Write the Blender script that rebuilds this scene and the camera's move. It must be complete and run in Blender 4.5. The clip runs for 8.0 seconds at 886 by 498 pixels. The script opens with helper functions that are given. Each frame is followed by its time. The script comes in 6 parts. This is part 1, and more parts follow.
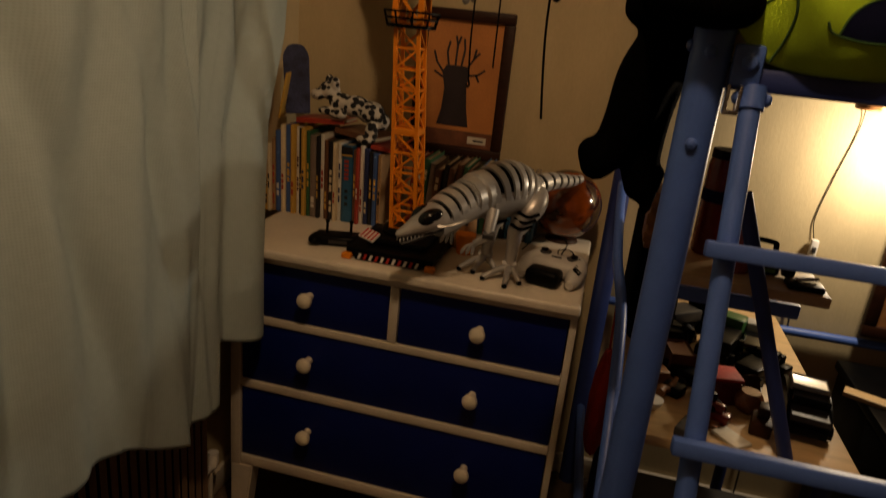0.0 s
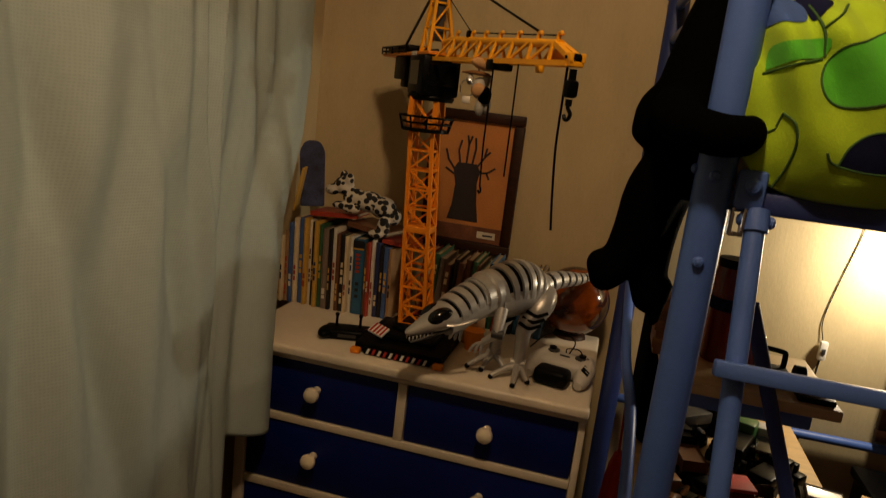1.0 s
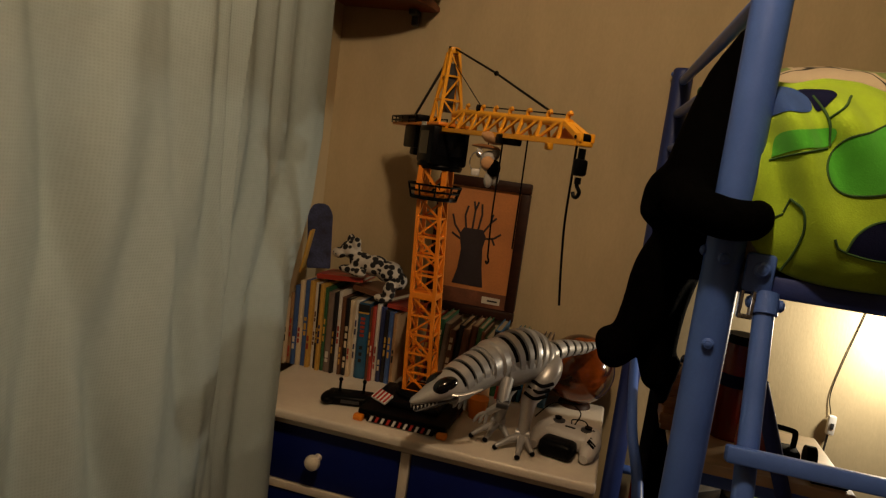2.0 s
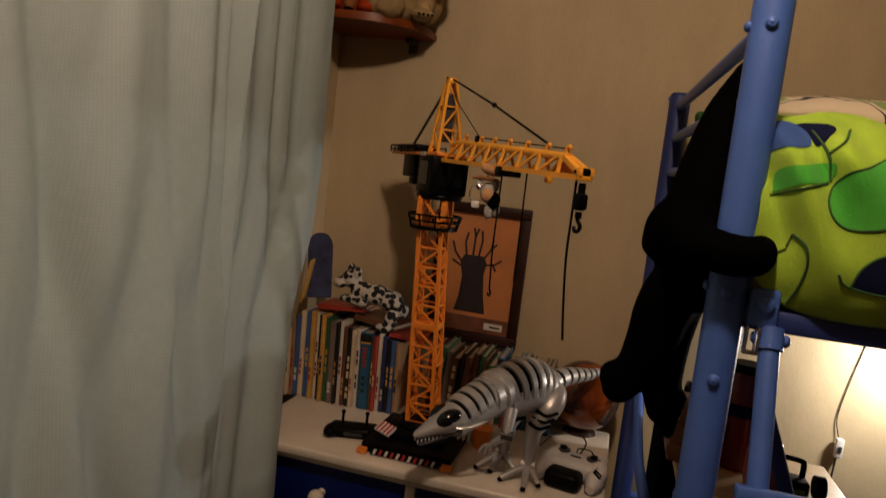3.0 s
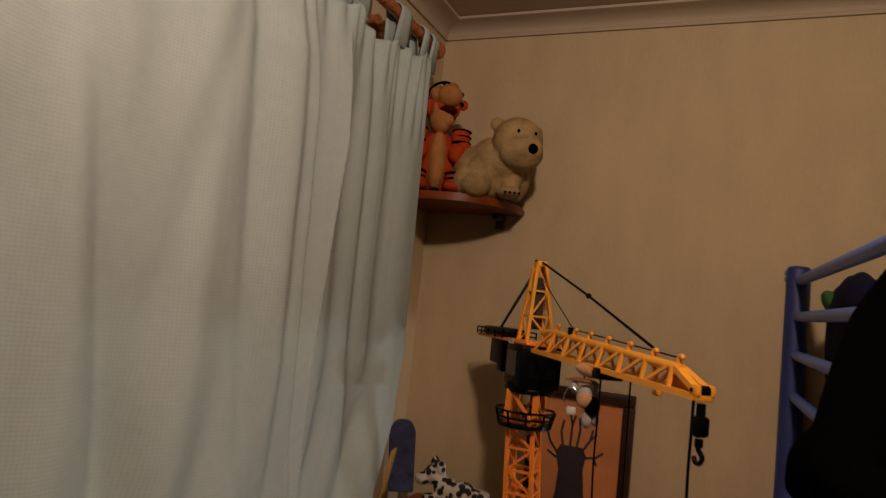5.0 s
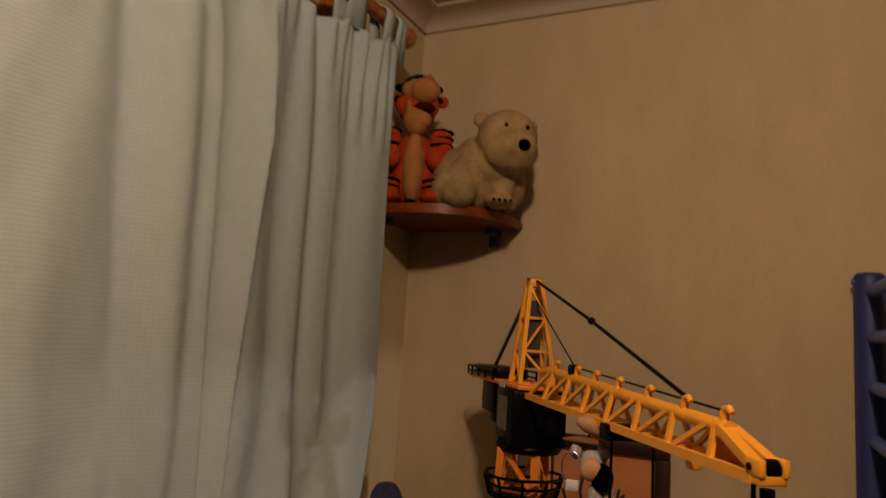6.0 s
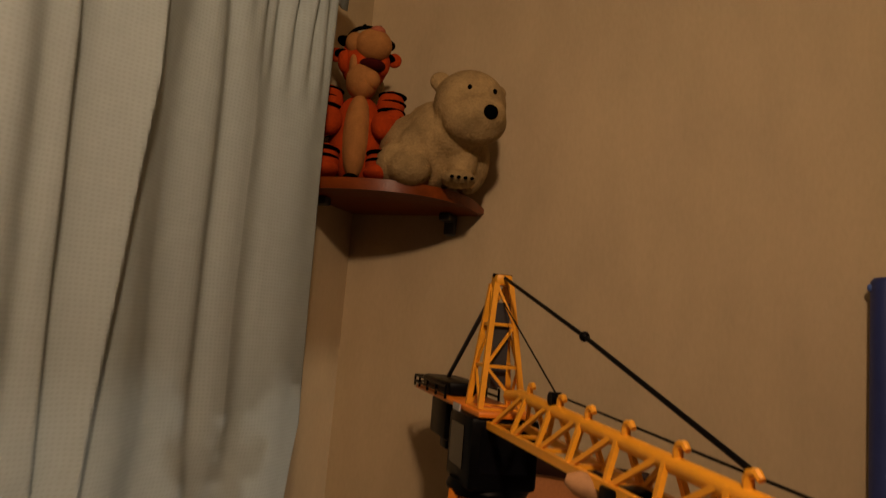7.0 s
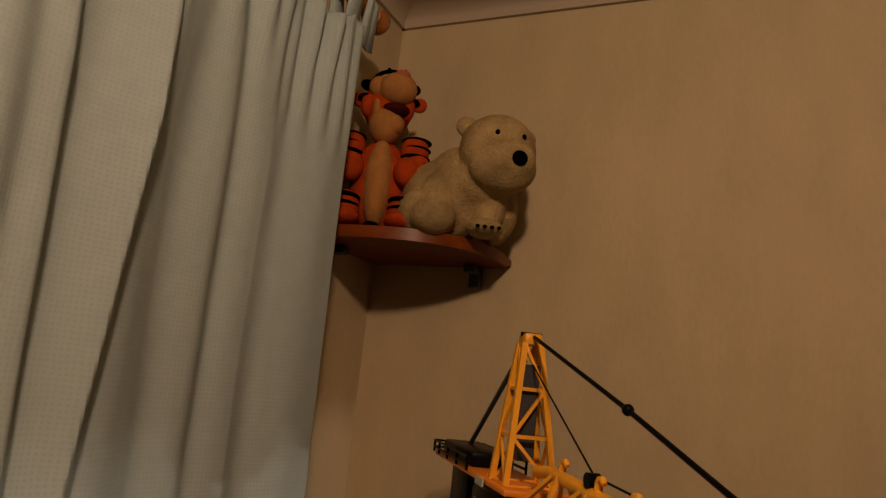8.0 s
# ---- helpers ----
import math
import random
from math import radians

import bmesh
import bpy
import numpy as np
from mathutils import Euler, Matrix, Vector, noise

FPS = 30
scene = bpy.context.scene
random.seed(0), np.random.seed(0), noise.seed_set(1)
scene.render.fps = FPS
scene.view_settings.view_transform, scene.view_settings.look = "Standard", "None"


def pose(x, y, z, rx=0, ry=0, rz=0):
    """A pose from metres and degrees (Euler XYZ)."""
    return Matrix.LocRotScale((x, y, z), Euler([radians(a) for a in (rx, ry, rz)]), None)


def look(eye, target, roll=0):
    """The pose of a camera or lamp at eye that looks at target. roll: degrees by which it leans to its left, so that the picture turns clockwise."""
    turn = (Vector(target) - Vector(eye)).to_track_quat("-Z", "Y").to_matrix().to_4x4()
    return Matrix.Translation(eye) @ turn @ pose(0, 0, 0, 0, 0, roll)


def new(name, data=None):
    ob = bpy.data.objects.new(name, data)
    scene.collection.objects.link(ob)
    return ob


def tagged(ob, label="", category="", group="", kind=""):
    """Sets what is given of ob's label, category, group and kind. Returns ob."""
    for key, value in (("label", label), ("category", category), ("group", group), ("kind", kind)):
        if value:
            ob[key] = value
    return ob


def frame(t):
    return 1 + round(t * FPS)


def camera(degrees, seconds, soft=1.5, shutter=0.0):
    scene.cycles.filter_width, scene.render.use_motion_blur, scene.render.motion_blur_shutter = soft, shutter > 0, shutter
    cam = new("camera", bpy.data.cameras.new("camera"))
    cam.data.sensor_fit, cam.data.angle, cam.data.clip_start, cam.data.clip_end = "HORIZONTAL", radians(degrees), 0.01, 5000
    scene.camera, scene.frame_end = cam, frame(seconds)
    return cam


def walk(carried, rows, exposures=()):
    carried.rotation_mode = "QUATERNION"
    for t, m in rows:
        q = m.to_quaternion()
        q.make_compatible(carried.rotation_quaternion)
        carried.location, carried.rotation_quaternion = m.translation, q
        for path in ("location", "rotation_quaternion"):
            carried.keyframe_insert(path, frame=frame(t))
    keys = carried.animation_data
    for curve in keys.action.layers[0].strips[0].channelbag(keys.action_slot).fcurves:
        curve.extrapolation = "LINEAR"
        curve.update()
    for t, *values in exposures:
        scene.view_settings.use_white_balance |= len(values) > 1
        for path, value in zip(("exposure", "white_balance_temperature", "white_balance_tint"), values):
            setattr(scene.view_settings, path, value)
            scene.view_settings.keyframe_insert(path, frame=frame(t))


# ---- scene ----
cam = camera(65.7, 8.0, soft=1.25, shutter=0.5)
PATH = [
    (0, (0.93, -1.972, 1.378), (0.531, -0.122, 0.734), 5.9),
    (0.5, (0.929, -1.973, 1.407), (0.489, -0.091, 0.894), 6.0),
    (1, (0.92, -1.98, 1.424), (0.465, -0.081, 0.995), 6.7),
    (1.5, (0.912, -1.984, 1.441), (0.448, -0.07, 1.093), 7.7),
    (1.7, (0.908, -1.986, 1.446), (0.431, -0.068, 1.14), 7.8),
    (3, (0.898, -1.979, 1.479), (0.406, -0.054, 1.255), 6.6),
    (3.2, (0.894, -1.978, 1.495), (0.375, -0.049, 1.399), 6.5),
    (3.5, (0.9, -1.991, 1.527), (0.328, -0.076, 1.596), 5.7),
    (3.8, (0.892, -1.999, 1.545), (0.291, -0.093, 1.664), 5.7),
    (4, (0.894, -2.0, 1.554), (0.262, -0.109, 1.705), 5.7),
    (4.2, (0.885, -1.992, 1.561), (0.218, -0.116, 1.744), 7.0),
    (4.5, (0.869, -1.971, 1.565), (0.162, -0.105, 1.688), 6.9),
    (5.8, (0.855, -1.584, 1.576), (-0.031, 0.188, 1.854), 4.6),
    (6, (0.837, -1.526, 1.58), (-0.031, 0.257, 1.845), 3.6),
    (6.2, (0.810, -1.472, 1.586), (-0.002, 0.349, 1.794), 3.4),
    (6.5, (0.771, -1.407, 1.597), (0.0, 0.423, 1.833), 3.9),
    (6.8, (0.746, -1.348, 1.605), (0.007, 0.498, 1.825), 4.4),
    (7, (0.738, -1.303, 1.609), (0.003, 0.541, 1.852), 4.8),
    (7.2, (0.728, -1.280, 1.617), (-0.023, 0.548, 1.910), 5.8),
    (7.5, (0.719, -1.245, 1.622), (-0.087, 0.547, 1.997), 5.8),
    (8, (0.713, -1.23, 1.622), (-0.098, 0.557, 2.006), 6.1),
]
EXPOSURES = [(0.0, -0.40, 6800, 14), (0.5, -0.25, 6700, 12), (1.5, -0.10, 6400, 8), (3.0, 0.0, 5450, 18), (4.5, 0.10, 5400, 22), (6.0, 0.07, 5800, 23), (6.5, 0.03, 6100, 23), (8.0, 0.02, 6200, 23)]
walk(cam, [(t, look(eye, target, roll)) for t, eye, target, roll in PATH], EXPOSURES)

# ---- light ----
world = bpy.data.worlds.new("night")
world.use_nodes = True
world.node_tree.nodes["Background"].inputs[0].default_value = (0.02, 0.022, 0.03, 1)
world.node_tree.nodes["Background"].inputs[1].default_value = 0.3
scene.world = world


def lamp(name, place, energy, colour, size):
    data = bpy.data.lights.new(name, "POINT")
    data.energy, data.color, data.shadow_soft_size = energy, colour, size
    ob = new(name, data)
    ob.matrix_world = pose(*place)
    return ob


lamp("ceiling_bulb", (0.885, -1.575, 2.372), 32, (1.0, 0.69, 0.40), 0.045)
lamp("desk_bulb", (1.66, -0.14, 1.17), 12.5, (1.0, 0.84, 0.6), 0.03)

# ---- materials ----
_mats = {}


def ramp(nt, src, stops):
    r = nt.nodes.new("ShaderNodeValToRGB")
    while len(r.color_ramp.elements) < len(stops):
        r.color_ramp.elements.new(0.5)
    for e, (p, c) in zip(r.color_ramp.elements, stops):
        e.position, e.color = p, (*c[:3], 1)
    nt.links.new(src, r.inputs[0])
    return r.outputs[0]


def mat(name, base, rough=0.5, metal=0.0, vary=0.12, scale=18.0, bump=0.12, fine=220.0, coat=0.0, sheen=0.0, grain=None, transmission=0.0, bumpdist=0.002, spec=0.5):
    """Principled paint with a slow stain, a fine grain and relief."""
    if name in _mats:
        return _mats[name]
    m = bpy.data.materials.new(name)
    m.use_nodes = True
    nt = m.node_tree
    p = nt.nodes["Principled BSDF"]
    co = nt.nodes.new("ShaderNodeTexCoord")
    mp = nt.nodes.new("ShaderNodeMapping")
    nt.links.new(co.outputs["Object"], mp.inputs[0])
    if grain:
        mp.inputs["Scale"].default_value = grain
    n1 = nt.nodes.new("ShaderNodeTexNoise")
    n1.inputs["Scale"].default_value, n1.inputs["Detail"].default_value = scale, 5
    n2 = nt.nodes.new("ShaderNodeTexNoise")
    n2.inputs["Scale"].default_value, n2.inputs["Detail"].default_value = fine, 3
    for n in (n1, n2):
        nt.links.new(mp.outputs[0], n.inputs["Vector"])
    lo = [c * (1 - vary) for c in base]
    hi = [min(1, c * (1 + vary)) for c in base]
    col = ramp(nt, n1.outputs[0], [(0.3, lo), (0.7, hi)])
    mix = nt.nodes.new("ShaderNodeMix")
    mix.data_type, mix.blend_type = "RGBA", "MULTIPLY"
    mix.inputs["Factor"].default_value = 1.0
    fc = ramp(nt, n2.outputs[0], [(0.3, [1 - vary * 0.8] * 3), (0.7, [1.0] * 3)])
    nt.links.new(col, mix.inputs["A"])
    nt.links.new(fc, mix.inputs["B"])
    nt.links.new(mix.outputs["Result"], p.inputs["Base Color"])
    rr = nt.nodes.new("ShaderNodeMapRange")
    rr.inputs["To Min"].default_value, rr.inputs["To Max"].default_value = max(0.03, rough - 0.1), min(1, rough + 0.1)
    nt.links.new(n1.outputs[0], rr.inputs["Value"])
    nt.links.new(rr.outputs[0], p.inputs["Roughness"])
    p.inputs["Metallic"].default_value = metal
    p.inputs["Specular IOR Level"].default_value = spec
    p.inputs["Coat Weight"].default_value = coat
    p.inputs["Sheen Weight"].default_value = sheen
    p.inputs["Transmission Weight"].default_value = transmission
    if bump:
        b = nt.nodes.new("ShaderNodeBump")
        b.inputs["Strength"].default_value, b.inputs["Distance"].default_value = bump, bumpdist
        nt.links.new(n2.outputs[0], b.inputs["Height"])
        nt.links.new(b.outputs[0], p.inputs["Normal"])
    _mats[name] = m
    return m


def overlay(m, mask, colour):
    """Mixes a second colour over the paint where mask is 1."""
    nt = m.node_tree
    p = nt.nodes["Principled BSDF"]
    src = p.inputs["Base Color"].links[0].from_socket
    mix = nt.nodes.new("ShaderNodeMix")
    mix.data_type = "RGBA"
    mix.inputs["B"].default_value = (*colour, 1)
    nt.links.new(mask, mix.inputs["Factor"])
    nt.links.new(src, mix.inputs["A"])
    nt.links.new(mix.outputs["Result"], p.inputs["Base Color"])


def coords(m):
    return next(n for n in m.node_tree.nodes if n.type == "TEX_COORD").outputs["Object"]


WALL = mat("wall_paint", (0.52, 0.42, 0.245), 0.75, vary=0.08, scale=7, bump=0.16, fine=95, bumpdist=0.003, grain=(1.6, 1.6, 0.6))
CEIL = mat("ceiling_paint", (0.46, 0.38, 0.28), 0.8, vary=0.04, scale=4, bump=0.2, fine=90)
# for walls out of view, kept dark so they bounce less fill light
DIMWALL = mat("dim_unseen_wall", (0.20, 0.15, 0.11), 0.8, vary=0.15, scale=6, bump=0.2)
WHITE = mat("cream_gloss_paint", (0.70, 0.63, 0.52), 0.32, vary=0.07, scale=9, bump=0.06, fine=60)
BLUE = mat("blue_drawer_paint", (0.002, 0.0085, 0.115), 0.45, vary=0.10, scale=14, bump=0.08, fine=90, spec=0.25)
TUBE = mat("blue_enamel_tube", (0.062, 0.135, 0.46), 0.42, vary=0.06, scale=20, bump=0.03, fine=300)
# darker blue for the wall-side post, bed beams, desk legs and strut
TUBE_D = mat("darker_tube_blue", (0.018, 0.036, 0.17), 0.5, vary=0.08, scale=20, bump=0.03, fine=300)
YELLOW = mat("yellow_plastic", (0.85, 0.37, 0.008), 0.38, vary=0.05, scale=30, bump=0.03)
ORANGE = mat("orange_plastic", (0.80, 0.235, 0.006), 0.4, vary=0.05, scale=30, bump=0.03)
BLACK = mat("black_plastic", (0.003, 0.003, 0.0035), 0.36, vary=0.2, scale=30, bump=0.03, spec=0.06)
MATTBLACK = mat("matt_black_plastic", (0.004, 0.004, 0.004), 0.7, vary=0.2, scale=30, bump=0.05, spec=0.08)
GLOSSBLACK = mat("glossy_black", (0.004, 0.004, 0.005), 0.08, vary=0.1, bump=0)
DARKGREY = mat("dark_grey_plastic", (0.035, 0.034, 0.036), 0.45, vary=0.15, scale=30)
SILVER = mat("silver_paint", (0.47, 0.46, 0.45), 0.34, metal=0.45, vary=0.08, scale=25, bump=0.03)
GREYWHITE = mat("light_grey_plastic", (0.55, 0.53, 0.50), 0.4, vary=0.05, scale=30, bump=0.02)
STEEL = mat("steel_bolt", (0.55, 0.56, 0.6), 0.28, metal=1.0, vary=0.1, scale=60)
PINE = mat("varnished_pine", (0.36, 0.12, 0.025), 0.28, vary=0.25, scale=6, bump=0.08, fine=40, grain=(1, 9, 9), coat=0.3)
SHELFWOOD = mat("dark_orange_varnish", (0.19, 0.040, 0.003), 0.36, vary=0.25, scale=6, bump=0.08, fine=40, grain=(1, 9, 9), coat=0.0, spec=0.25)
BIRCH = mat("pale_desk_board", (0.58, 0.40, 0.20), 0.45, vary=0.15, scale=7, bump=0.06, fine=60, grain=(1, 6, 1))
DARKWOOD = mat("dark_frame_wood", (0.030, 0.009, 0.003), 0.5, spec=0.2, vary=0.3, scale=9, bump=0.1, fine=60, grain=(1, 1, 6))
BROWNWOOD = mat("brown_wood", (0.26, 0.11, 0.035), 0.4, vary=0.25, scale=9, bump=0.1, fine=60, grain=(1, 1, 6))
PAPER = mat("paper", (0.70, 0.66, 0.56), 0.85, vary=0.08, scale=30)
PAGES = mat("page_edges", (0.42, 0.35, 0.24), 0.9, vary=0.12, scale=4, fine=500, bump=0.3, grain=(40, 1, 1))
TANPRINT = mat("tan_print", (0.58, 0.225, 0.058), 0.6, vary=0.16, scale=7, bump=0.03)
INK = mat("dark_ink", (0.022, 0.013, 0.016), 0.6, vary=0.3, scale=40, bump=0.02)
FURBLACK = mat("black_plush", (0.0008, 0.0008, 0.0009), 0.95, vary=0.3, scale=40, bump=0.5, fine=350, spec=0.02)
FURWHITE = mat("cream_plush", (0.39, 0.275, 0.12), 0.95, vary=0.26, scale=24, bump=0.5, fine=230, spec=0.05, bumpdist=0.005)
FURBELLY = mat("peach_plush", (0.41, 0.185, 0.05), 0.9, vary=0.14, scale=40, bump=0.4, fine=300, spec=0.1)
FURORANGE = mat("orange_plush", (0.44, 0.052, 0.004), 0.9, vary=0.16, scale=40, bump=0.4, fine=300, spec=0.1)
FURSNOW = mat("grey_white_plush", (0.34, 0.32, 0.29), 0.9, vary=0.1, scale=60, bump=0.4, fine=300)
FURSPOT = mat("spotted_plush", (0.56, 0.52, 0.45), 0.9, vary=0.08, scale=40, bump=0.4, fine=300)
LIME = mat("lime_fleece", (0.36, 0.57, 0.012), 0.9, vary=0.14, scale=12, bump=0.3, fine=500, sheen=0.1)
GREEN = mat("green_fleece", (0.075, 0.45, 0.02), 0.9, vary=0.10, scale=12, bump=0.3, fine=500, sheen=0.1)
OLIVE = mat("dark_green_line", (0.035, 0.10, 0.02), 0.9, vary=0.1, bump=0.1)
NAVY = mat("navy_fabric", (0.006, 0.008, 0.035), 0.92, vary=0.2, scale=20, bump=0.25, fine=500, spec=0.1)
BLUEF = mat("blue_fleece", (0.03, 0.08, 0.28), 0.9, vary=0.15, scale=20, bump=0.25, fine=500)
PRINTW = mat("printed_white_cotton", (0.54, 0.46, 0.33), 0.9, vary=0.06, scale=12, bump=0.2, fine=400)
RED = mat("red_cloth", (0.45, 0.02, 0.012), 0.7, vary=0.2, scale=20, bump=0.2)
REDGLOSS = mat("dark_red_plastic", (0.13, 0.010, 0.006), 0.22, vary=0.15, scale=20)
CARPET = mat("brown_carpet", (0.10, 0.065, 0.04), 0.95, vary=0.25, scale=60, bump=0.6, fine=400)
RADI = mat("brown_radiator_paint", (0.20, 0.125, 0.075), 0.5, vary=0.1, scale=9)
GLASS_D = mat("night_pane", (0.01, 0.008, 0.008), 0.05, vary=0.1, bump=0)
WHITEPL = mat("white_plastic", (0.72, 0.70, 0.66), 0.35, vary=0.04)
AMBER = mat("amber_glaze", (0.20, 0.042, 0.004), 0.10, vary=0.4, scale=16, bump=0.05, fine=30, coat=0.3)
KNOB = mat("cream_knob", (0.80, 0.72, 0.58), 0.3, vary=0.04, scale=40, bump=0.02)
SCARF = mat("toy_tan", (0.45, 0.24, 0.10), 0.8, vary=0.15, scale=60)

# stripes, spots and prints
_v = FURSPOT.node_tree.nodes.new("ShaderNodeTexVoronoi")
_v.inputs["Scale"].default_value, _v.inputs["Randomness"].default_value = 58, 0.95
FURSPOT.node_tree.links.new(coords(FURSPOT), _v.inputs["Vector"])
overlay(FURSPOT, ramp(FURSPOT.node_tree, _v.outputs["Distance"], [(0.47, (1, 1, 1)), (0.53, (0, 0, 0))]), (0.008, 0.008, 0.01))
_n = PRINTW.node_tree.nodes.new("ShaderNodeTexNoise")
_n.inputs["Scale"].default_value, _n.inputs["Detail"].default_value = 15, 0.8
PRINTW.node_tree.links.new(coords(PRINTW), _n.inputs["Vector"])
overlay(PRINTW, ramp(PRINTW.node_tree, _n.outputs["Fac"], [(0.60, (0, 0, 0)), (0.62, (0.8, 0.8, 0.8))]), (0.10, 0.22, 0.02))
overlay(PRINTW, ramp(PRINTW.node_tree, _n.outputs["Fac"], [(0.475, (0, 0, 0)), (0.485, (1, 1, 1)), (0.515, (1, 1, 1)), (0.525, (0, 0, 0))]), (0.015, 0.015, 0.012))
_w = AMBER.node_tree.nodes.new("ShaderNodeTexNoise")
_w.inputs["Scale"].default_value = 14
AMBER.node_tree.links.new(coords(AMBER), _w.inputs["Vector"])
overlay(AMBER, ramp(AMBER.node_tree, _w.outputs[0], [(0.46, (0, 0, 0)), (0.56, (1, 1, 1))]), (0.035, 0.010, 0.004))


def curtain_material():
    m = mat("mint_curtain", (0.384, 0.466, 0.464), 0.9, vary=0.08, scale=2.5, bump=0, fine=60, spec=0.1)
    nt = m.node_tree
    p = nt.nodes["Principled BSDF"]
    uv = nt.nodes.new("ShaderNodeTexCoord").outputs["UV"]
    waves = []
    for axis in "XY":
        w = nt.nodes.new("ShaderNodeTexWave")
        w.bands_direction = axis
        w.inputs["Scale"].default_value, w.inputs["Distortion"].default_value = 58, 2.6
        w.inputs["Detail Scale"].default_value = 0.6
        nt.links.new(uv, w.inputs["Vector"])
        waves.append(w.outputs["Fac"])
    mul = nt.nodes.new("ShaderNodeMath")
    mul.operation = "MULTIPLY"
    nt.links.new(waves[0], mul.inputs[0])
    nt.links.new(waves[1], mul.inputs[1])
    overlay(m, ramp(nt, mul.outputs[0], [(0.12, (0, 0, 0)), (0.7, (0.42, 0.42, 0.42))]), (0.315, 0.370, 0.345))
    b = nt.nodes.new("ShaderNodeBump")
    b.inputs["Strength"].default_value, b.inputs["Distance"].default_value = 0.16, 0.0012
    nt.links.new(mul.outputs[0], b.inputs["Height"])
    nt.links.new(b.outputs[0], p.inputs["Normal"])
    p.inputs["Subsurface Weight"].default_value = 0.0
    return m


CURTAIN = curtain_material()

# ---- mesh helpers ----


def V(*a):
    return Vector(a)


def link(name, bm, material, parent=None, label="", smooth=True):
    me = bpy.data.meshes.new(name)
    bmesh.ops.recalc_face_normals(bm, faces=bm.faces[:])
    bm.to_mesh(me)
    bm.free()
    for mm in material if isinstance(material, (list, tuple)) else [material]:
        me.materials.append(mm)
    if smooth:
        me.polygons.foreach_set("use_smooth", [True] * len(me.polygons))
        me.set_sharp_from_angle(angle=radians(38))
    ob = new(name, me)
    if parent:
        ob.parent = parent
    if label:
        ob["label"] = label
    return ob


def part(name, bm, material, parent, label="", smooth=True):
    return link(name, bm, material, parent, label, smooth)


def thing(name, label, category, group="", kind="", at=(0, 0, 0)):
    ob = new(name)
    ob.empty_display_size = 0.05
    return tagged(ob, label, category, group, kind)


def struct(name, bm, material, label="", category="", smooth=True):
    return tagged(link(name, bm, material, None, "", smooth), label, category, "", "structure")


def box(x0, x1, y0, y1, z0, z1, bevel=0.0, segs=2, bm=None, m=None):
    bm = bm or bmesh.new()
    r = bmesh.ops.create_cube(bm, size=1)
    vs = r["verts"]
    for v in vs:
        v.co = V((x0 + x1) / 2 + v.co.x * (x1 - x0), (y0 + y1) / 2 + v.co.y * (y1 - y0), (z0 + z1) / 2 + v.co.z * (z1 - z0))
        if m:
            v.co = m @ v.co
    if bevel:
        es = {e for v in vs for e in v.link_edges}
        bmesh.ops.bevel(bm, geom=list(es), offset=bevel, segments=segs, affect="EDGES", profile=0.5)
    return bm


def tube(points, radii, n=12, bm=None, flat=1.0, up=None, mat_of=None, caps=True):
    """A round rod through points; flat squashes it across its up axis."""
    bm = bm or bmesh.new()
    pts = [Vector(p) for p in points]
    if not hasattr(radii, "__len__"):
        radii = [radii] * len(pts)
    ref = Vector(up) if up else None
    rings = []
    for i, p in enumerate(pts):
        d = (pts[min(i + 1, len(pts) - 1)] - pts[max(i - 1, 0)]).normalized()
        if ref is None:
            ref = d.orthogonal()
        a = (ref - d * ref.dot(d))
        a = a.normalized() if a.length > 1e-6 else d.orthogonal().normalized()
        if not up:
            ref = a
        b = d.cross(a)
        rings.append([bm.verts.new(p + (a * math.cos(t) * flat + b * math.sin(t)) * radii[i]) for t in (k * math.tau / n for k in range(n))])
    for i in range(len(rings) - 1):
        for k in range(n):
            f = bm.faces.new((rings[i][k], rings[i][(k + 1) % n], rings[i + 1][(k + 1) % n], rings[i + 1][k]))
            if mat_of:
                f.material_index = mat_of(i)
    if caps:
        bm.faces.new(rings[0][::-1])
        bm.faces.new(rings[-1])
    return bm


def ball(c, r, bm=None, sub=3, m=None, index=0):
    """An ellipsoid; r one radius or three."""
    bm = bm or bmesh.new()
    r = r if hasattr(r, "__len__") else (r, r, r)
    made = bmesh.ops.create_icosphere(bm, subdivisions=sub, radius=1)
    for v in made["verts"]:
        q = V(v.co.x * r[0], v.co.y * r[1], v.co.z * r[2])
        v.co = (m @ q if m else q) + Vector(c)
    if index:
        for f in {f for v in made["verts"] for f in v.link_faces}:
            f.material_index = index
    return bm


def strip(points, w, t, normal, bm=None):
    """A flat bar from point to point: w wide, t thick along normal."""
    bm = bm or bmesh.new()
    for a, b in zip(points, points[1:]):
        a, b = Vector(a), Vector(b)
        d = (b - a).normalized()
        nn = (Vector(normal) - d * Vector(normal).dot(d)).normalized()
        s = d.cross(nn)
        vs = [bm.verts.new(p + s * i * w / 2 + nn * j * t / 2) for p in (a, b) for i, j in ((-1, -1), (1, -1), (1, 1), (-1, 1))]
        for f in ((0, 1, 2, 3), (7, 6, 5, 4), (0, 4, 5, 1), (1, 5, 6, 2), (2, 6, 7, 3), (3, 7, 4, 0)):
            bm.faces.new([vs[i] for i in f])
    return bm


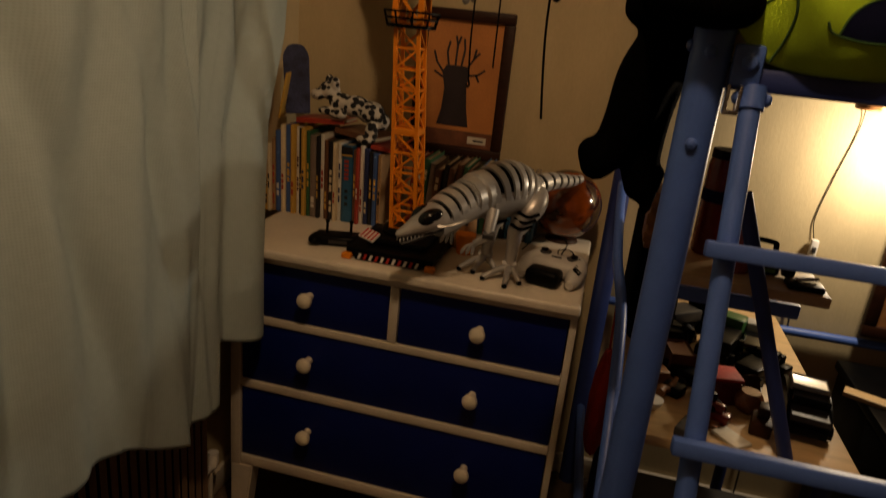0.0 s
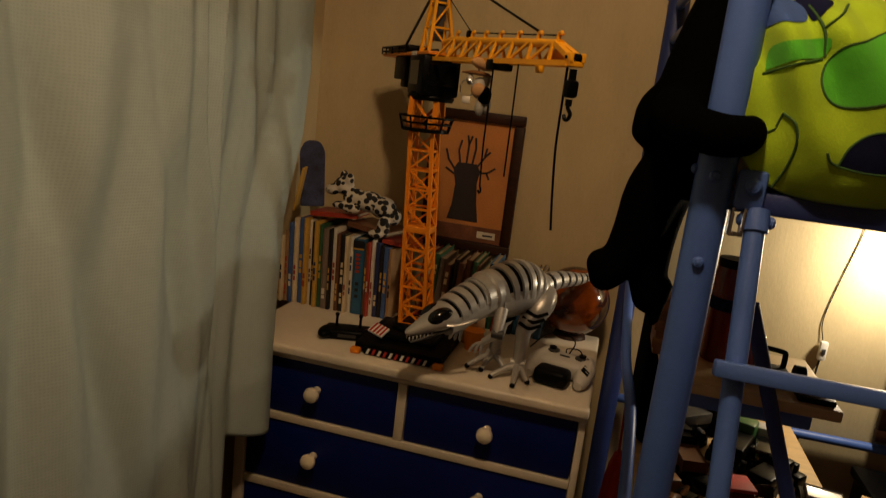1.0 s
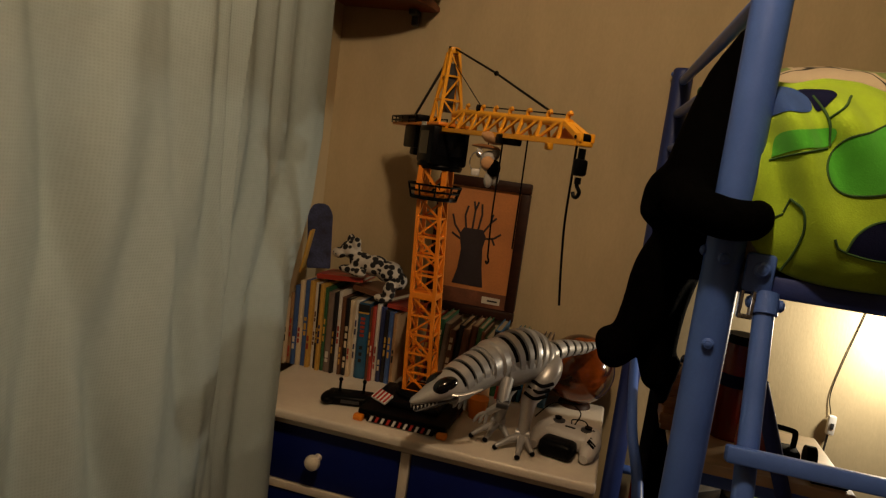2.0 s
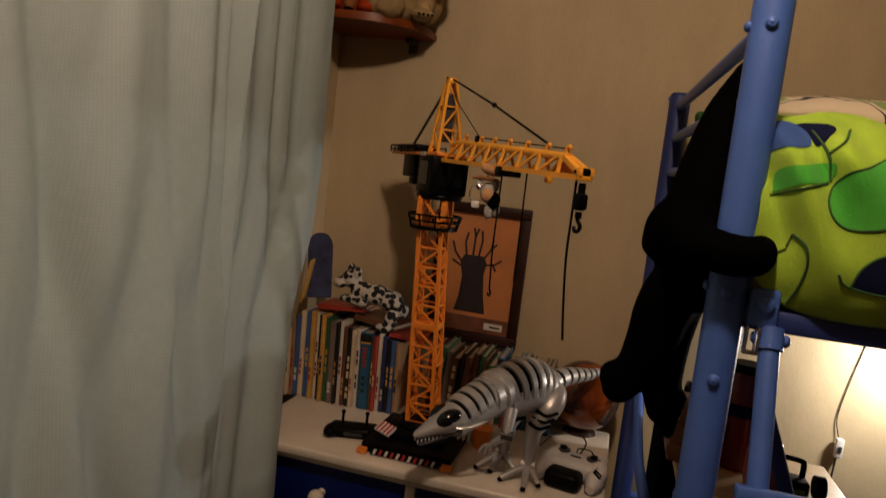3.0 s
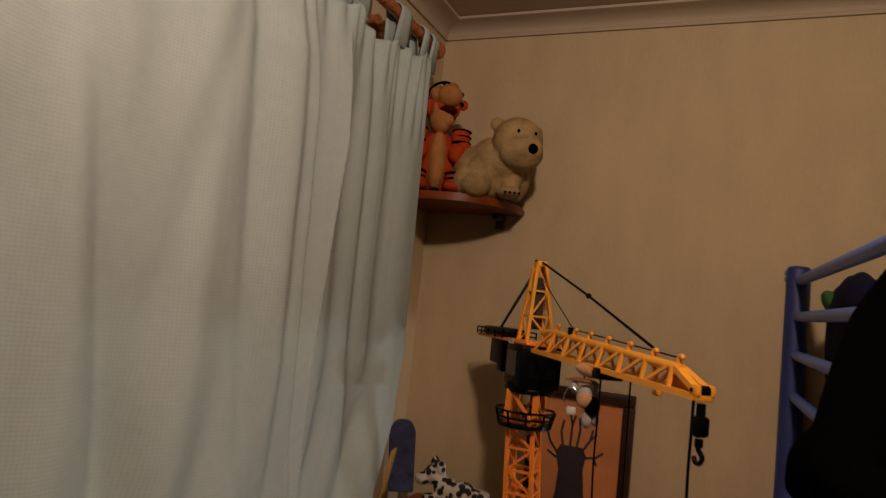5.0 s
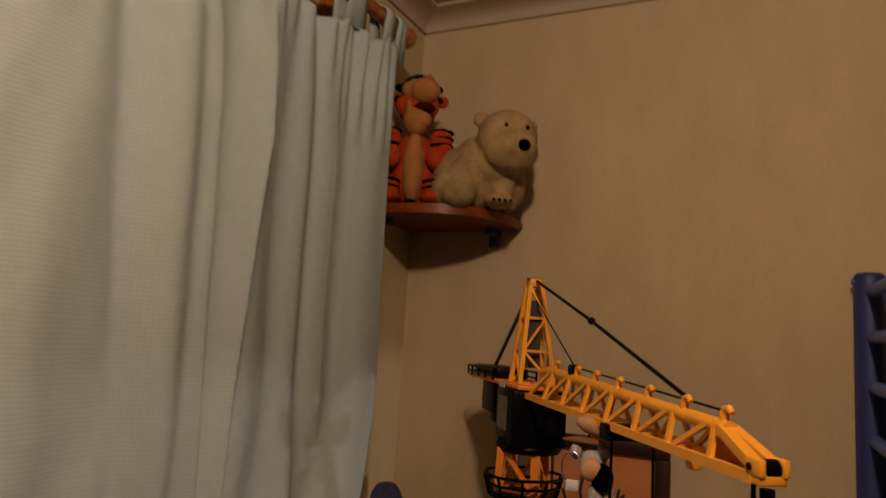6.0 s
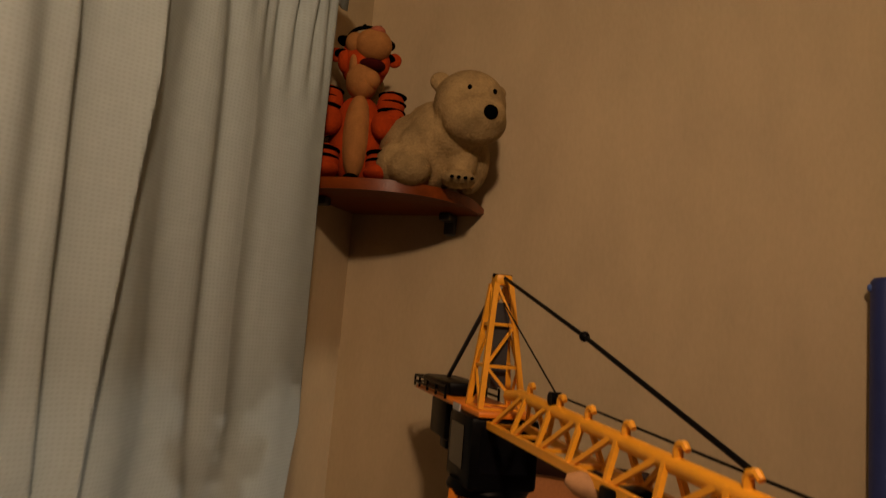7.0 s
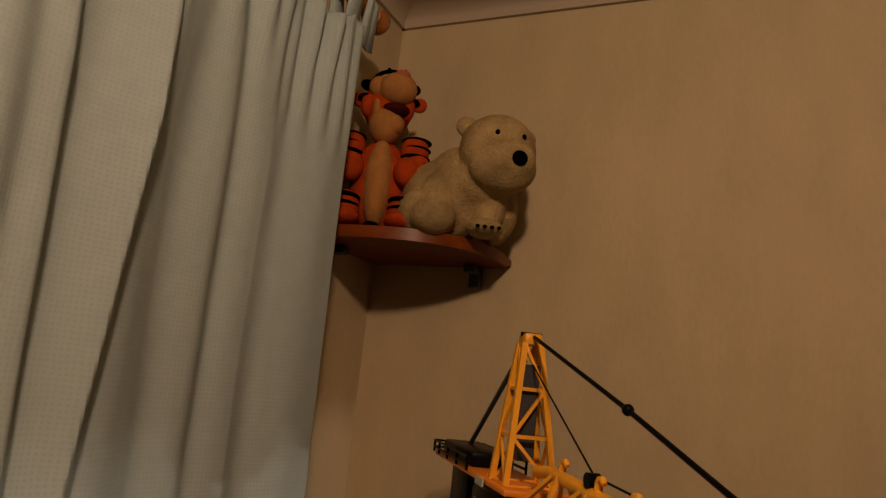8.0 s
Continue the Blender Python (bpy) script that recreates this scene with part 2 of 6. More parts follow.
def prism(outline, y0, y1, bm=None):
    """Outline in x, z pushed from y0 to y1."""
    bm = bm or bmesh.new()
    a = [bm.verts.new((x, y0, z)) for x, z in outline]
    b = [bm.verts.new((x, y1, z)) for x, z in outline]
    n = len(outline)
    bm.faces.new(a)
    bm.faces.new(b[::-1])
    for i in range(n):
        bm.faces.new((a[i], b[i], b[(i + 1) % n], a[(i + 1) % n]))
    return bm


def smoothcurve(pts, n=8):
    """Catmull-Rom through points."""
    pts = [Vector(p) for p in pts]
    q = [pts[0] * 2 - pts[1]] + pts + [pts[-1] * 2 - pts[-2]]
    out = []
    for i in range(1, len(q) - 2):
        for k in range(n):
            t = k / n
            a, b, c, d = q[i - 1], q[i], q[i + 1], q[i + 2]
            out.append(0.5 * ((2 * b) + (c - a) * t + (2 * a - 5 * b + 4 * c - d) * t * t + (3 * b - a - 3 * c + d) * t ** 3))
    return out + [pts[-1]]


# ---- room ----
CZ = 2.43
RX, BY = 3.1, -3.2
struct("floor", box(-0.15, RX + 0.15, BY - 0.15, 0.15, -0.12, 0.0), CARPET, "brown short-pile carpet over the whole room", "floor")
struct("ceiling", box(-0.15, RX + 0.15, BY - 0.15, 0.15, CZ, CZ + 0.12), CEIL, "cream painted ceiling with a coved edge", "ceiling")
struct("wall_north", box(0, RX + 0.15, 0, 0.15, 0, CZ), WALL, "beige painted plaster wall behind the chest", "wall")
# unseen east and south walls close the room, darkened to deepen its shade
struct("wall_east", box(RX, RX + 0.15, BY, 0, 0, CZ), DIMWALL, "plain unseen wall, darkened to cut bounced light", "wall")
struct("wall_south", box(0, RX + 0.15, BY - 0.15, BY, 0, CZ), DIMWALL, "plain unseen wall, darkened to cut bounced light", "wall")
W0, W1, Z0, Z1 = -2.35, -0.62, 0.95, 2.1
bmw = bmesh.new()
box(-0.15, 0, BY, W0, 0, CZ, bm=bmw)
box(-0.15, 0, W1, 0.15, 0, CZ, bm=bmw)
box(-0.15, 0, W0, W1, 0, Z0, bm=bmw)
box(-0.15, 0, W0, W1, Z1, CZ, bm=bmw)
struct("wall_west", bmw, WALL, "beige painted wall with the curtained window", "wall", smooth=False)


def coving(name, a, b, inward):
    """A coved cornice with a lip, from a to b, standing inward from the wall."""
    a, b, inward = Vector(a), Vector(b), Vector(inward)
    prof = [(0, 2.383), (0.008, 2.383), (0.010, 2.391), (0.004, 2.393)]
    prof += [(0.006 + 0.050 * (1 - math.cos(t)), 2.394 + 0.026 * math.sin(t)) for t in (radians(k) for k in range(0, 91, 15))]
    prof += [(0.060, 2.4205), (0.066, 2.4215), (0.066, CZ - 0.001), (0, CZ - 0.001)]
    bm = bmesh.new()
    rings = [[bm.verts.new(V(p.x, p.y, 0) + inward * d + V(0, 0, z)) for d, z in prof] for p in (a, b)]
    for i in range(len(prof)):
        j = (i + 1) % len(prof)
        bm.faces.new((rings[0][i], rings[0][j], rings[1][j], rings[1][i]))
    return struct(name, bm, CEIL, "cream coved cornice under the ceiling", "cornice")


coving("trim_north", (0.001, -0.001, 0), (RX, -0.001, 0), (0, -1, 0))
coving("trim_west", (0.001, BY, 0), (0.001, -0.001, 0), (1, 0, 0))


def skirting(name, x0, x1, y0, y1):
    return struct(name, box(x0, x1, y0, y1, 0.0, 0.075, 0.006), WHITE, "cream painted skirting board", "skirting")


skirting("baseboard_north", 0.02, RX, -0.016, 0.0)
skirting("baseboard_west", 0.0, 0.016, BY, 0.0)

# window behind the curtain
win = tagged(thing("window_1", "dark night window with a cream painted frame", "window"), kind="structure")
for y0, y1, z0, z1 in ((W0, W1, Z0, Z0 + 0.06), (W0, W1, Z1 - 0.06, Z1), (W0, W0 + 0.06, Z0 + 0.06, Z1 - 0.06), (W1 - 0.06, W1, Z0 + 0.06, Z1 - 0.06), (-1.36, -1.31, Z0 + 0.06, Z1 - 0.06)):
    part("window_frame", box(-0.10, 0.012, y0, y1, z0, z1, 0.006), WHITE, win)
for y0, y1 in ((W0 + 0.06, -1.36), (-1.31, W1 - 0.06)):
    part("pane", box(-0.07, -0.062, y0, y1, Z0 + 0.06, Z1 - 0.06), GLASS_D, win, "black night glass")
part("window_sill", box(0.0, 0.05, W0, W1, Z0 - 0.03, Z0, 0.008), WHITE, win)

# ---- curtain and pole ----
POLE_X, POLE_Z = 0.098, 2.245


def lerp_table(table, z):
    for (a, va), (b, vb) in zip(table, table[1:]):
        if a >= z >= b:
            k = (a - z) / (a - b)
            return va + (vb - va) * k
    return table[0][1] if z > table[0][0] else table[-1][1]


EDGE_X = [(2.3, 0.108), (2.2, 0.118), (2.05, 0.130), (1.85, 0.138), (1.45, 0.138), (1.3, 0.150), (1.1, 0.172), (0.83, 0.204), (0.75, 0.212), (0.4, 0.215)]
EDGE_Y = [(2.3, -0.322), (2.2, -0.346), (2.05, -0.360), (1.85, -0.368), (1.45, -0.352), (1.3, -0.398), (1.1, -0.520), (0.83, -0.598), (0.75, -0.614), (0.4, -0.618)]


HEM = [(0.0, 0.605), (0.162, 0.640), (0.169, 0.482), (0.27, 0.468), (0.33, 0.462), (0.44, 0.507), (0.56, 0.560), (0.66, 0.580), (0.72, 0.556), (1.0, 0.52)]


def hem(u):
    for (a, va), (b, vb) in zip(HEM, HEM[1:]):
        if u <= b:
            k = (u - a) / (b - a)
            return va + (vb - va) * k
    return HEM[-1][1]


HEAD = 2.196
# sharp overlaps of the cloth: place along the wall at 1.7 m, slant, height, width
PLEATS = ((-0.846, -0.050, 0.020, 0.060, 0.018), (-0.758, 0.060, 0.028, 0.050, 0.018), (-0.520, -0.02, 0.010, 0.035, 0.045))
# soft hollows: place at 1.7 m, slant, depth, half width
HOLLOWS = ((-0.962, -0.09, 0.020, 0.030), (-0.572, -0.03, 0.018, 0.022), (-1.235, -0.19, 0.022, 0.035), (-1.10, 0.16, 0.010, 0.03), (-1.33, 0.05, 0.018, 0.04), (-0.875, -0.05, 0.010, 0.02))
TABY = [-0.262, -0.315, -0.362, -0.48, -0.67, -0.86, -1.05, -1.24, -1.41]


def curtain():
    nu, nv = 520, 170
    bm = bmesh.new()
    uvl = bm.loops.layers.uv.new()
    grid, uvs = [], {}
    for j in range(nv + 1):
        row = []
        for i in range(nu + 1):
            u = i / nu
            yt = -0.335 + (-1.395 + 0.335) * u
            top = HEAD
            for ta, tb_ in zip(TABY, TABY[1:]):
                if tb_ <= yt <= ta:
                    q = (ta - yt) / (ta - tb_)
                    top = HEAD - 0.27 * (ta - tb_) * (4 * q * (1 - q)) ** 0.8
            z = top + (hem(u) - top) * j / nv
            v = j / nv
            ex, ey = lerp_table(EDGE_X, z), lerp_table(EDGE_Y, z)
            y = ey + (-1.395 - ey) * u
            lower = 1 / (1 + math.exp((z - 0.95) * 9))
            hang = max(0.0, min(1.0, (2.24 - z) / 0.25))
            k = min(1, u * 4.5)
            x = ex + (0.106 + 0.004 * hang - ex) * k * k * (3 - 2 * k) + 0.038 * lower * k
            # folds: broad waves that gather towards the head and tighten at the window corner
            ph = 2.2 * u + 0.5 * noise.noise(V(u * 3, z * 0.6, 1.7))
            amp = 0.009 + 0.003 * v
            fold = math.sin(math.tau * (5.6 * u + 0.35 * math.sin(ph)) + 0.9 * noise.noise(V(u * 2.2, z * 1.1, 4)))
            sharp = math.copysign(abs(fold) ** 1.15, fold)
            tight = math.exp(-u / 0.10)
            fine = math.sin(math.tau * (30 * u + 0.4 * (z - 1.5))) * 0.008 * math.exp(-((u - 0.08) / 0.09) ** 2) * max(0.0, min(1.0, (z - 1.93) / 0.18))
            x += amp * sharp * (1 - 0.65 * tight) + fine
            x += 0.007 * noise.noise(V(u * 6, z * 1.6, 8.0)) + 0.0013 * noise.noise(V(u * 24, z * 9, 2.0))
            pinch = math.exp(-((z - HEAD) / 0.10) ** 2)
            x += 0.007 * pinch * math.sin(math.tau * 21 * u)
            y += 0.004 * math.cos(math.tau * 5.6 * u) * (0.3 + v)
            x += 0.040 * math.exp(-((y + 0.94) / 0.22) ** 2) * hang
            for yc, slope, high, width, soft in PLEATS:
                d = yc + slope * (z - 1.7) - y
                high *= 1.0 if yc < -0.7 else max(0.0, min(1.0, (z - 1.15) / 0.35))
                if -soft < d < 5 * width:
                    k = max(0.0, min(1.0, (d + soft) / soft))
                    x += high * k * k * (3 - 2 * k) * math.exp(-max(d, 0) / width) * max(0.0, min(1.0, (2.12 - z) / 0.25)) * max(0.25, min(1, (z - 0.5) / 0.9))
            for yc, slope, deep, width in HOLLOWS:
                deep *= 1.0 if yc < -0.7 else max(0.0, min(1.0, (z - 1.15) / 0.35))
                x -= deep * math.exp(-((yc + slope * (z - 1.7) - y) / width) ** 2)
            vert = bm.verts.new((max(x, 0.075), y, z))
            uvs[vert] = (u * 1.12, z)
            row.append(vert)
        grid.append(row)
    for j in range(nv):
        for i in range(nu):
            f = bm.faces.new((grid[j][i], grid[j][i + 1], grid[j + 1][i + 1], grid[j + 1][i]))
            for lp in f.loops:
                lp[uvl].uv = uvs[lp.vert]
    return bm


cur = thing("curtain", "pale mint woven tab-top curtain hanging drawn closed", "curtain")
panel = part("curtain_panel", curtain(), CURTAIN, cur)
mod = panel.modifiers.new("thick", "SOLIDIFY")
mod.thickness = 0.003
part("lining_edge", box(0.098, 0.101, -1.4035, -1.396, 0.53, 2.17, 0.001), WALL, cur, "pale lining edge")
for k, y in enumerate(TABY[1:-1]):
    wdt = 0.056 if k > 1 else 0.034
    loop = [V(POLE_X + 0.022 * math.cos(t), 0, POLE_Z + 0.022 * math.sin(t)) for t in (radians(a) for a in range(-20, 201, 20))]
    loop = [V(POLE_X + 0.014, 0, HEAD - 0.03)] + loop + [V(POLE_X - 0.014, 0, HEAD - 0.03)]
    bmt = bmesh.new()
    uvl = bmt.loops.layers.uv.new()
    rows = []
    for p in loop:
        pinch = 1.0 if p.z > POLE_Z - 0.03 else 1.35
        rows.append([bmt.verts.new((p.x + 0.003 * math.sin(s * 9 + k), y + s * wdt / 2 * pinch, p.z)) for s in (-1, -0.5, 0, 0.5, 1)])
    for a, b in zip(rows, rows[1:]):
        for i in range(4):
            f = bmt.faces.new((a[i], a[i + 1], b[i + 1], b[i]))
            for lp in f.loops:
                lp[uvl].uv = (lp.vert.co.y, lp.vert.co.z)
    tab = part("tab", bmt, CURTAIN, cur)
    mm = tab.modifiers.new("thick", "SOLIDIFY")
    mm.thickness = 0.003

rod = thing("curtain_pole", "varnished pine curtain pole with a turned ball end", "curtain pole")
part("pole", tube([(POLE_X, -2.5, POLE_Z), (POLE_X, -0.285, POLE_Z)], 0.0145, 16), PINE, rod)
fin = bmesh.new()
tube([(POLE_X, y, POLE_Z) for y in (-0.292, -0.286, -0.280, -0.272, -0.264, -0.254, -0.246, -0.241)], [0.014, 0.021, 0.015, 0.019, 0.0235, 0.0225, 0.015, 0.004], 18, fin)
part("finial", fin, PINE, rod, "turned pine ball")
for y in (-0.43, -1.9):
    part("pole_bracket", tube([(0.0, y, POLE_Z), (0.012, y, POLE_Z), (0.014, y, POLE_Z), (POLE_X - 0.012, y, POLE_Z)], [0.03, 0.03, 0.014, 0.014], 14), PINE, rod)
# radiator under the window
rad = thing("radiator", "brown ribbed panel radiator under the curtain", "radiator")
bmr = bmesh.new()
prof = [(-1.5 + 0.01 * i, 0.060 + (0.009 if i % 3 == 1 else 0.0)) for i in range(90)]
lo = [bmr.verts.new((x, y, 0.10)) for y, x in prof]
hi = [bmr.verts.new((x, y, 0.56)) for y, x in prof]
for i in range(len(prof) - 1):
    bmr.faces.new((lo[i], lo[i + 1], hi[i + 1], hi[i]))
box(0.02, 0.060, -1.5, -0.61, 0.10, 0.56, bm=bmr)
part("panel", bmr, RADI, rad)
part("valve", tube([(0.05, -0.61, 0.16), (0.05, -0.585, 0.16), (0.05, -0.575, 0.16), (0.05, -0.565, 0.175), (0.05, -0.562, 0.20)], [0.010, 0.010, 0.016, 0.017, 0.015], 14), WHITEPL, rad, "white radiator valve")
part("pipe", tube([(0.05, -0.578, 0.16), (0.05, -0.578, 0.0)], 0.0075, 10), WHITE, rad)
for y in (-1.4, -0.72):
    part("bracket", box(0.0, 0.025, y, y + 0.04, 0.2, 0.5), RADI, rad)

# ---- chest of drawers ----
chest = thing("chest_of_drawers", "cream painted chest with blue drawers and round cream knobs", "chest of drawers")
FY, BYK = -0.573, -0.09
part("top", box(0.096, 0.944, FY - 0.026, -0.085, 0.798, 0.822, 0.007, 3), WHITE, chest)
part("cornice_strip", box(0.105, 0.942, FY - 0.008, FY + 0.01, 0.783, 0.798, 0.003), WHITE, chest)
for x0, x1 in ((0.108, 0.136), (0.926, 0.942)):
    part("side_panel", box(x0, x1, FY, BYK, 0.19, 0.797, 0.003), WHITE, chest)
for z0, z1 in ((0.779, 0.797), (0.617, 0.636), (0.431, 0.452), (0.196, 0.224)):
    part("rail", box(0.1365, 0.9255, FY + 0.001, FY + 0.03, z0, z1, 0.002), WHITE, chest)
part("divider", box(0.515, 0.537, FY + 0.001, FY + 0.03, 0.637, 0.778, 0.002), WHITE, chest)
part("back_panel", box(0.137, 0.925, BYK - 0.02, BYK, 0.2, 0.797), BROWNWOOD, chest)


def drawer(x0, x1, z0, z1, knobs):
    d = part("drawer", box(x0 + 0.002, x1 - 0.002, FY + 0.006, BYK - 0.05, z0 + 0.002, z1 - 0.002, 0.003), BLUE, chest, "blue painted drawer front")
    for x, z in knobs:
        bm = tube([(x, y, z) for y in (FY + 0.008, FY - 0.006, FY - 0.012, FY - 0.018, FY - 0.026, FY - 0.033, FY - 0.037, FY - 0.0385)], [0.010, 0.008, 0.010, 0.0165, 0.0190, 0.0170, 0.010, 0.002], 20)
        part("knob", bm, KNOB, d, "round cream knob")


drawer(0.1365, 0.515, 0.636, 0.779, [(0.316, 0.714)])
drawer(0.537, 0.9255, 0.636, 0.779, [(0.731, 0.713)])
drawer(0.1365, 0.9255, 0.452, 0.617, [(0.320, 0.543), (0.733, 0.544)])
drawer(0.1365, 0.9255, 0.224, 0.431, [(0.324, 0.339), (0.735, 0.341)])
for x0, x1, s in ((0.108, 0.172, 1), (0.878, 0.942, -1)):
    for y0, y1 in ((FY, FY + 0.05), (BYK - 0.05, BYK)):
        bm = bmesh.new()
        box(x0, x1, y0, y1, 0.0, 0.196, bm=bm)
        for v in bm.verts:
            if v.co.z < 0.01:
                v.co.x = (x0 if s > 0 else x1) + (v.co.x - (x0 if s > 0 else x1)) * 0.62
        bmesh.ops.bevel(bm, geom=bm.edges[:], offset=0.004, segments=2, affect="EDGES")
        part("leg", bm, WHITE, chest)

TOPZ = 0.822

# ---- picture on the wall ----
pic = thing("framed_picture", "tan print of a dark bare tree in a dark wooden frame", "picture")
PX0, PX1, PZ0, PZ1, FW = 0.372, 0.647, 0.988, 1.397, 0.030
for x0, x1, z0, z1 in ((PX0, PX1, PZ1 - FW, PZ1), (PX0, PX1, PZ0, PZ0 + FW), (PX0, PX0 + FW, PZ0 + FW, PZ1 - FW), (PX1 - FW, PX1, PZ0 + FW, PZ1 - FW)):
    bm = box(x0, x1, -0.024, -0.002, z0, z1, 0.005)
    part("frame", bm, DARKWOOD, pic)
part("print", box(PX0 + FW, PX1 - FW, -0.010, -0.004, PZ0 + FW, PZ1 - FW), TANPRINT, pic, "tan printed sheet")
part("tag", box(0.545, 0.600, -0.0118, -0.0102, PZ0 + FW + 0.012, PZ0 + FW + 0.032), PAPER, pic, "white paper tag")
part("tag_line", box(0.562, 0.592, -0.0128, -0.0119, PZ0 + FW + 0.019, PZ0 + FW + 0.024), INK, pic)
tree = [(0.447, 1.075), (0.542, 1.075), (0.532, 1.13), (0.526, 1.19), (0.532, 1.225), (0.520, 1.245), (0.463, 1.245), (0.452, 1.225), (0.462, 1.18), (0.458, 1.12)]
bm = prism(tree, -0.0115, -0.0102)
for pts in ([(0.470, 1.24), (0.462, 1.28), (0.468, 1.31)], [(0.488, 1.24), (0.490, 1.30), (0.484, 1.325)], [(0.505, 1.24), (0.512, 1.29), (0.508, 1.32)], [(0.52, 1.235), (0.542, 1.27), (0.556, 1.285)],
            [(0.458, 1.22), (0.434, 1.25), (0.424, 1.28)], [(0.455, 1.21), (0.428, 1.225)], [(0.53, 1.22), (0.556, 1.225), (0.575, 1.24)], [(0.55, 1.224), (0.56, 1.205)], [(0.49, 1.30), (0.498, 1.325)], [(0.54, 1.268), (0.545, 1.295)]):
    strip([(x, -0.0108, z) for x, z in pts], 0.0058, 0.0012, (0, 1, 0), bm)
part("tree_print", bm, INK, pic, "dark bare tree silhouette", smooth=False)
part("ground_print", box(PX0 + FW, PX1 - FW, -0.0110, -0.0101, PZ0 + FW, PZ0 + FW + 0.045), mat("brown_print", (0.20, 0.07, 0.03), 0.6, vary=0.3, scale=25), pic)

# ---- corner shelf ----
shelf = thing("corner_shelf", "varnished orange pine corner shelf with a curved front", "shelf")
prof = [(0.001, -0.001), (0.001, -0.262)] + [(0.045 + 0.256 * math.sin(t) ** 0.80, -0.055 - 0.207 * math.cos(t) ** 0.86) for t in (k * math.pi / 2 / 24 for k in range(25))] + [(0.301, -0.001)]
bm = bmesh.new()
a = [bm.verts.new((max(0.001, x), min(-0.001, y), 1.849)) for x, y in prof]
b = [bm.verts.new((max(0.001, x), min(-0.001, y), 1.870)) for x, y in prof]
bm.faces.new(a[::-1])
bm.faces.new(b)
for i in range(len(prof)):
    j = (i + 1) % len(prof)
    bm.faces.new((a[i], a[j], b[j], b[i]))
bmesh.ops.bevel(bm, geom=[e for e in bm.edges if abs(e.verts[0].co.z - e.verts[1].co.z) < 1e-5 and (e.verts[0].co + e.verts[1].co).length > 0.4], offset=0.005, segments=3, affect="EDGES")
part("board", bm, SHELFWOOD, shelf)
for x, y, dx, dy in ((0.235, -0.002, 0, -1), (0.002, -0.19, 1, 0)):
    bm = box(-0.012, 0.012, -0.020, 0.0, 1.806, 1.848, 0.006)
    box(-0.012, 0.012, -0.05, -0.001, 1.832, 1.848, 0.004, bm=bm)
    rot = Matrix.Translation((x, y, 0)) @ Matrix.Rotation(0 if dy else math.pi / 2, 4, "Z")
    bmesh.ops.transform(bm, matrix=rot, verts=bm.verts[:])
    part("bracket", bm, DARKGREY, shelf, "dark bracket")

# ---- bunk bed ----
NX, NY = 1.0395, -1.036
FXP, FYP = 0.999, -0.032
BEDX = 2.95


def bolt(parent, c, d, r=0.0085):
    d = Vector(d).normalized()
    c = Vector(c)
    bm = tube([c - d * 0.002, c + d * 0.002, c + d * 0.004, c + d * 0.005], [r * 0.9, r * 0.9, r * 0.7, r * 0.6], 16)
    tube([c + d * 0.003, c + d * 0.005, c + d * 0.006], [r * 0.5, r * 0.5, r * 0.3], 6, bm)
    part("bolt", bm, TUBE, parent)


bed = thing("bunk_bed", "blue enamelled steel tube high bed with a desk space below", "bed")


def post(x, y, top, r=0.0245, paint=TUBE):
    zs = [0.0, top - 0.012, top - 0.006, top - 0.001, top]
    rs = [r, r, r * 0.97, r * 0.80, r * 0.55]
    part("post", tube([(x, y, z) for z in zs], rs, 28), paint, bed)


post(NX, NY, 1.742)
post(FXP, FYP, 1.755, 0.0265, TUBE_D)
post(BEDX, NY, 1.75)
post(BEDX, FYP, 1.75)
for z, d in ((1.701, (-0.1, -1, 0)), (1.367, (-0.1, -1, 0)), (1.255, (-0.1, -1, 0))):
    u = Vector(d).normalized()
    bolt(bed, V(NX, NY, z) + u * 0.0245, u)
for z in (1.372, 1.70):
    bolt(bed, (NX - 0.0245, NY, z), (-1, 0, 0.0), 0.008)
bolt(bed, (FXP - 0.0245, FYP, 1.738), (-1, 0, 0), 0.008)
# end rails between the posts
for z in (1.700, 1.615, 1.525, 1.430):
    part("end_rail", tube([(NX - 0.004, NY + 0.015, z), (FXP + 0.002, FYP - 0.015, z + 0.02)], 0.0115, 14), TUBE, bed)
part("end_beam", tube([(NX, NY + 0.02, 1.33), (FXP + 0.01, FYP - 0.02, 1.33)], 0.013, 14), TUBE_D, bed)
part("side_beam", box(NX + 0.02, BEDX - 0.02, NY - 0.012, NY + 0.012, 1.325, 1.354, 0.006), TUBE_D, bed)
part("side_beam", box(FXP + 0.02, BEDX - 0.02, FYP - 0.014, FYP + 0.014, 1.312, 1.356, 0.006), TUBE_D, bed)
part("base_board", box(1.032, BEDX - 0.02, NY + 0.018, FYP - 0.016, 1.335, 1.352), DARKWOOD, bed, "dark bed base board")
part("back_rail", tube([(FXP, FYP + 0.006, 0.632), (BEDX, FYP + 0.006, 0.652)], 0.0125, 14), TUBE, bed)
part("low_end_rail", tube([(FXP, FYP - 0.01, 0.28), (NX, NY + 0.01, 0.28)], 0.0125, 14), TUBE, bed)
# curved brace from the wall post
part("brace", tube(smoothcurve([(1.000, -0.06, 0.99), (1.003, -0.17, 0.93), (1.012, -0.33, 0.855), (1.03, -0.56, 0.80), (1.034, -0.80, 0.62), (1.036, -1.02, 0.32)]), 0.0125, 14), TUBE, bed)
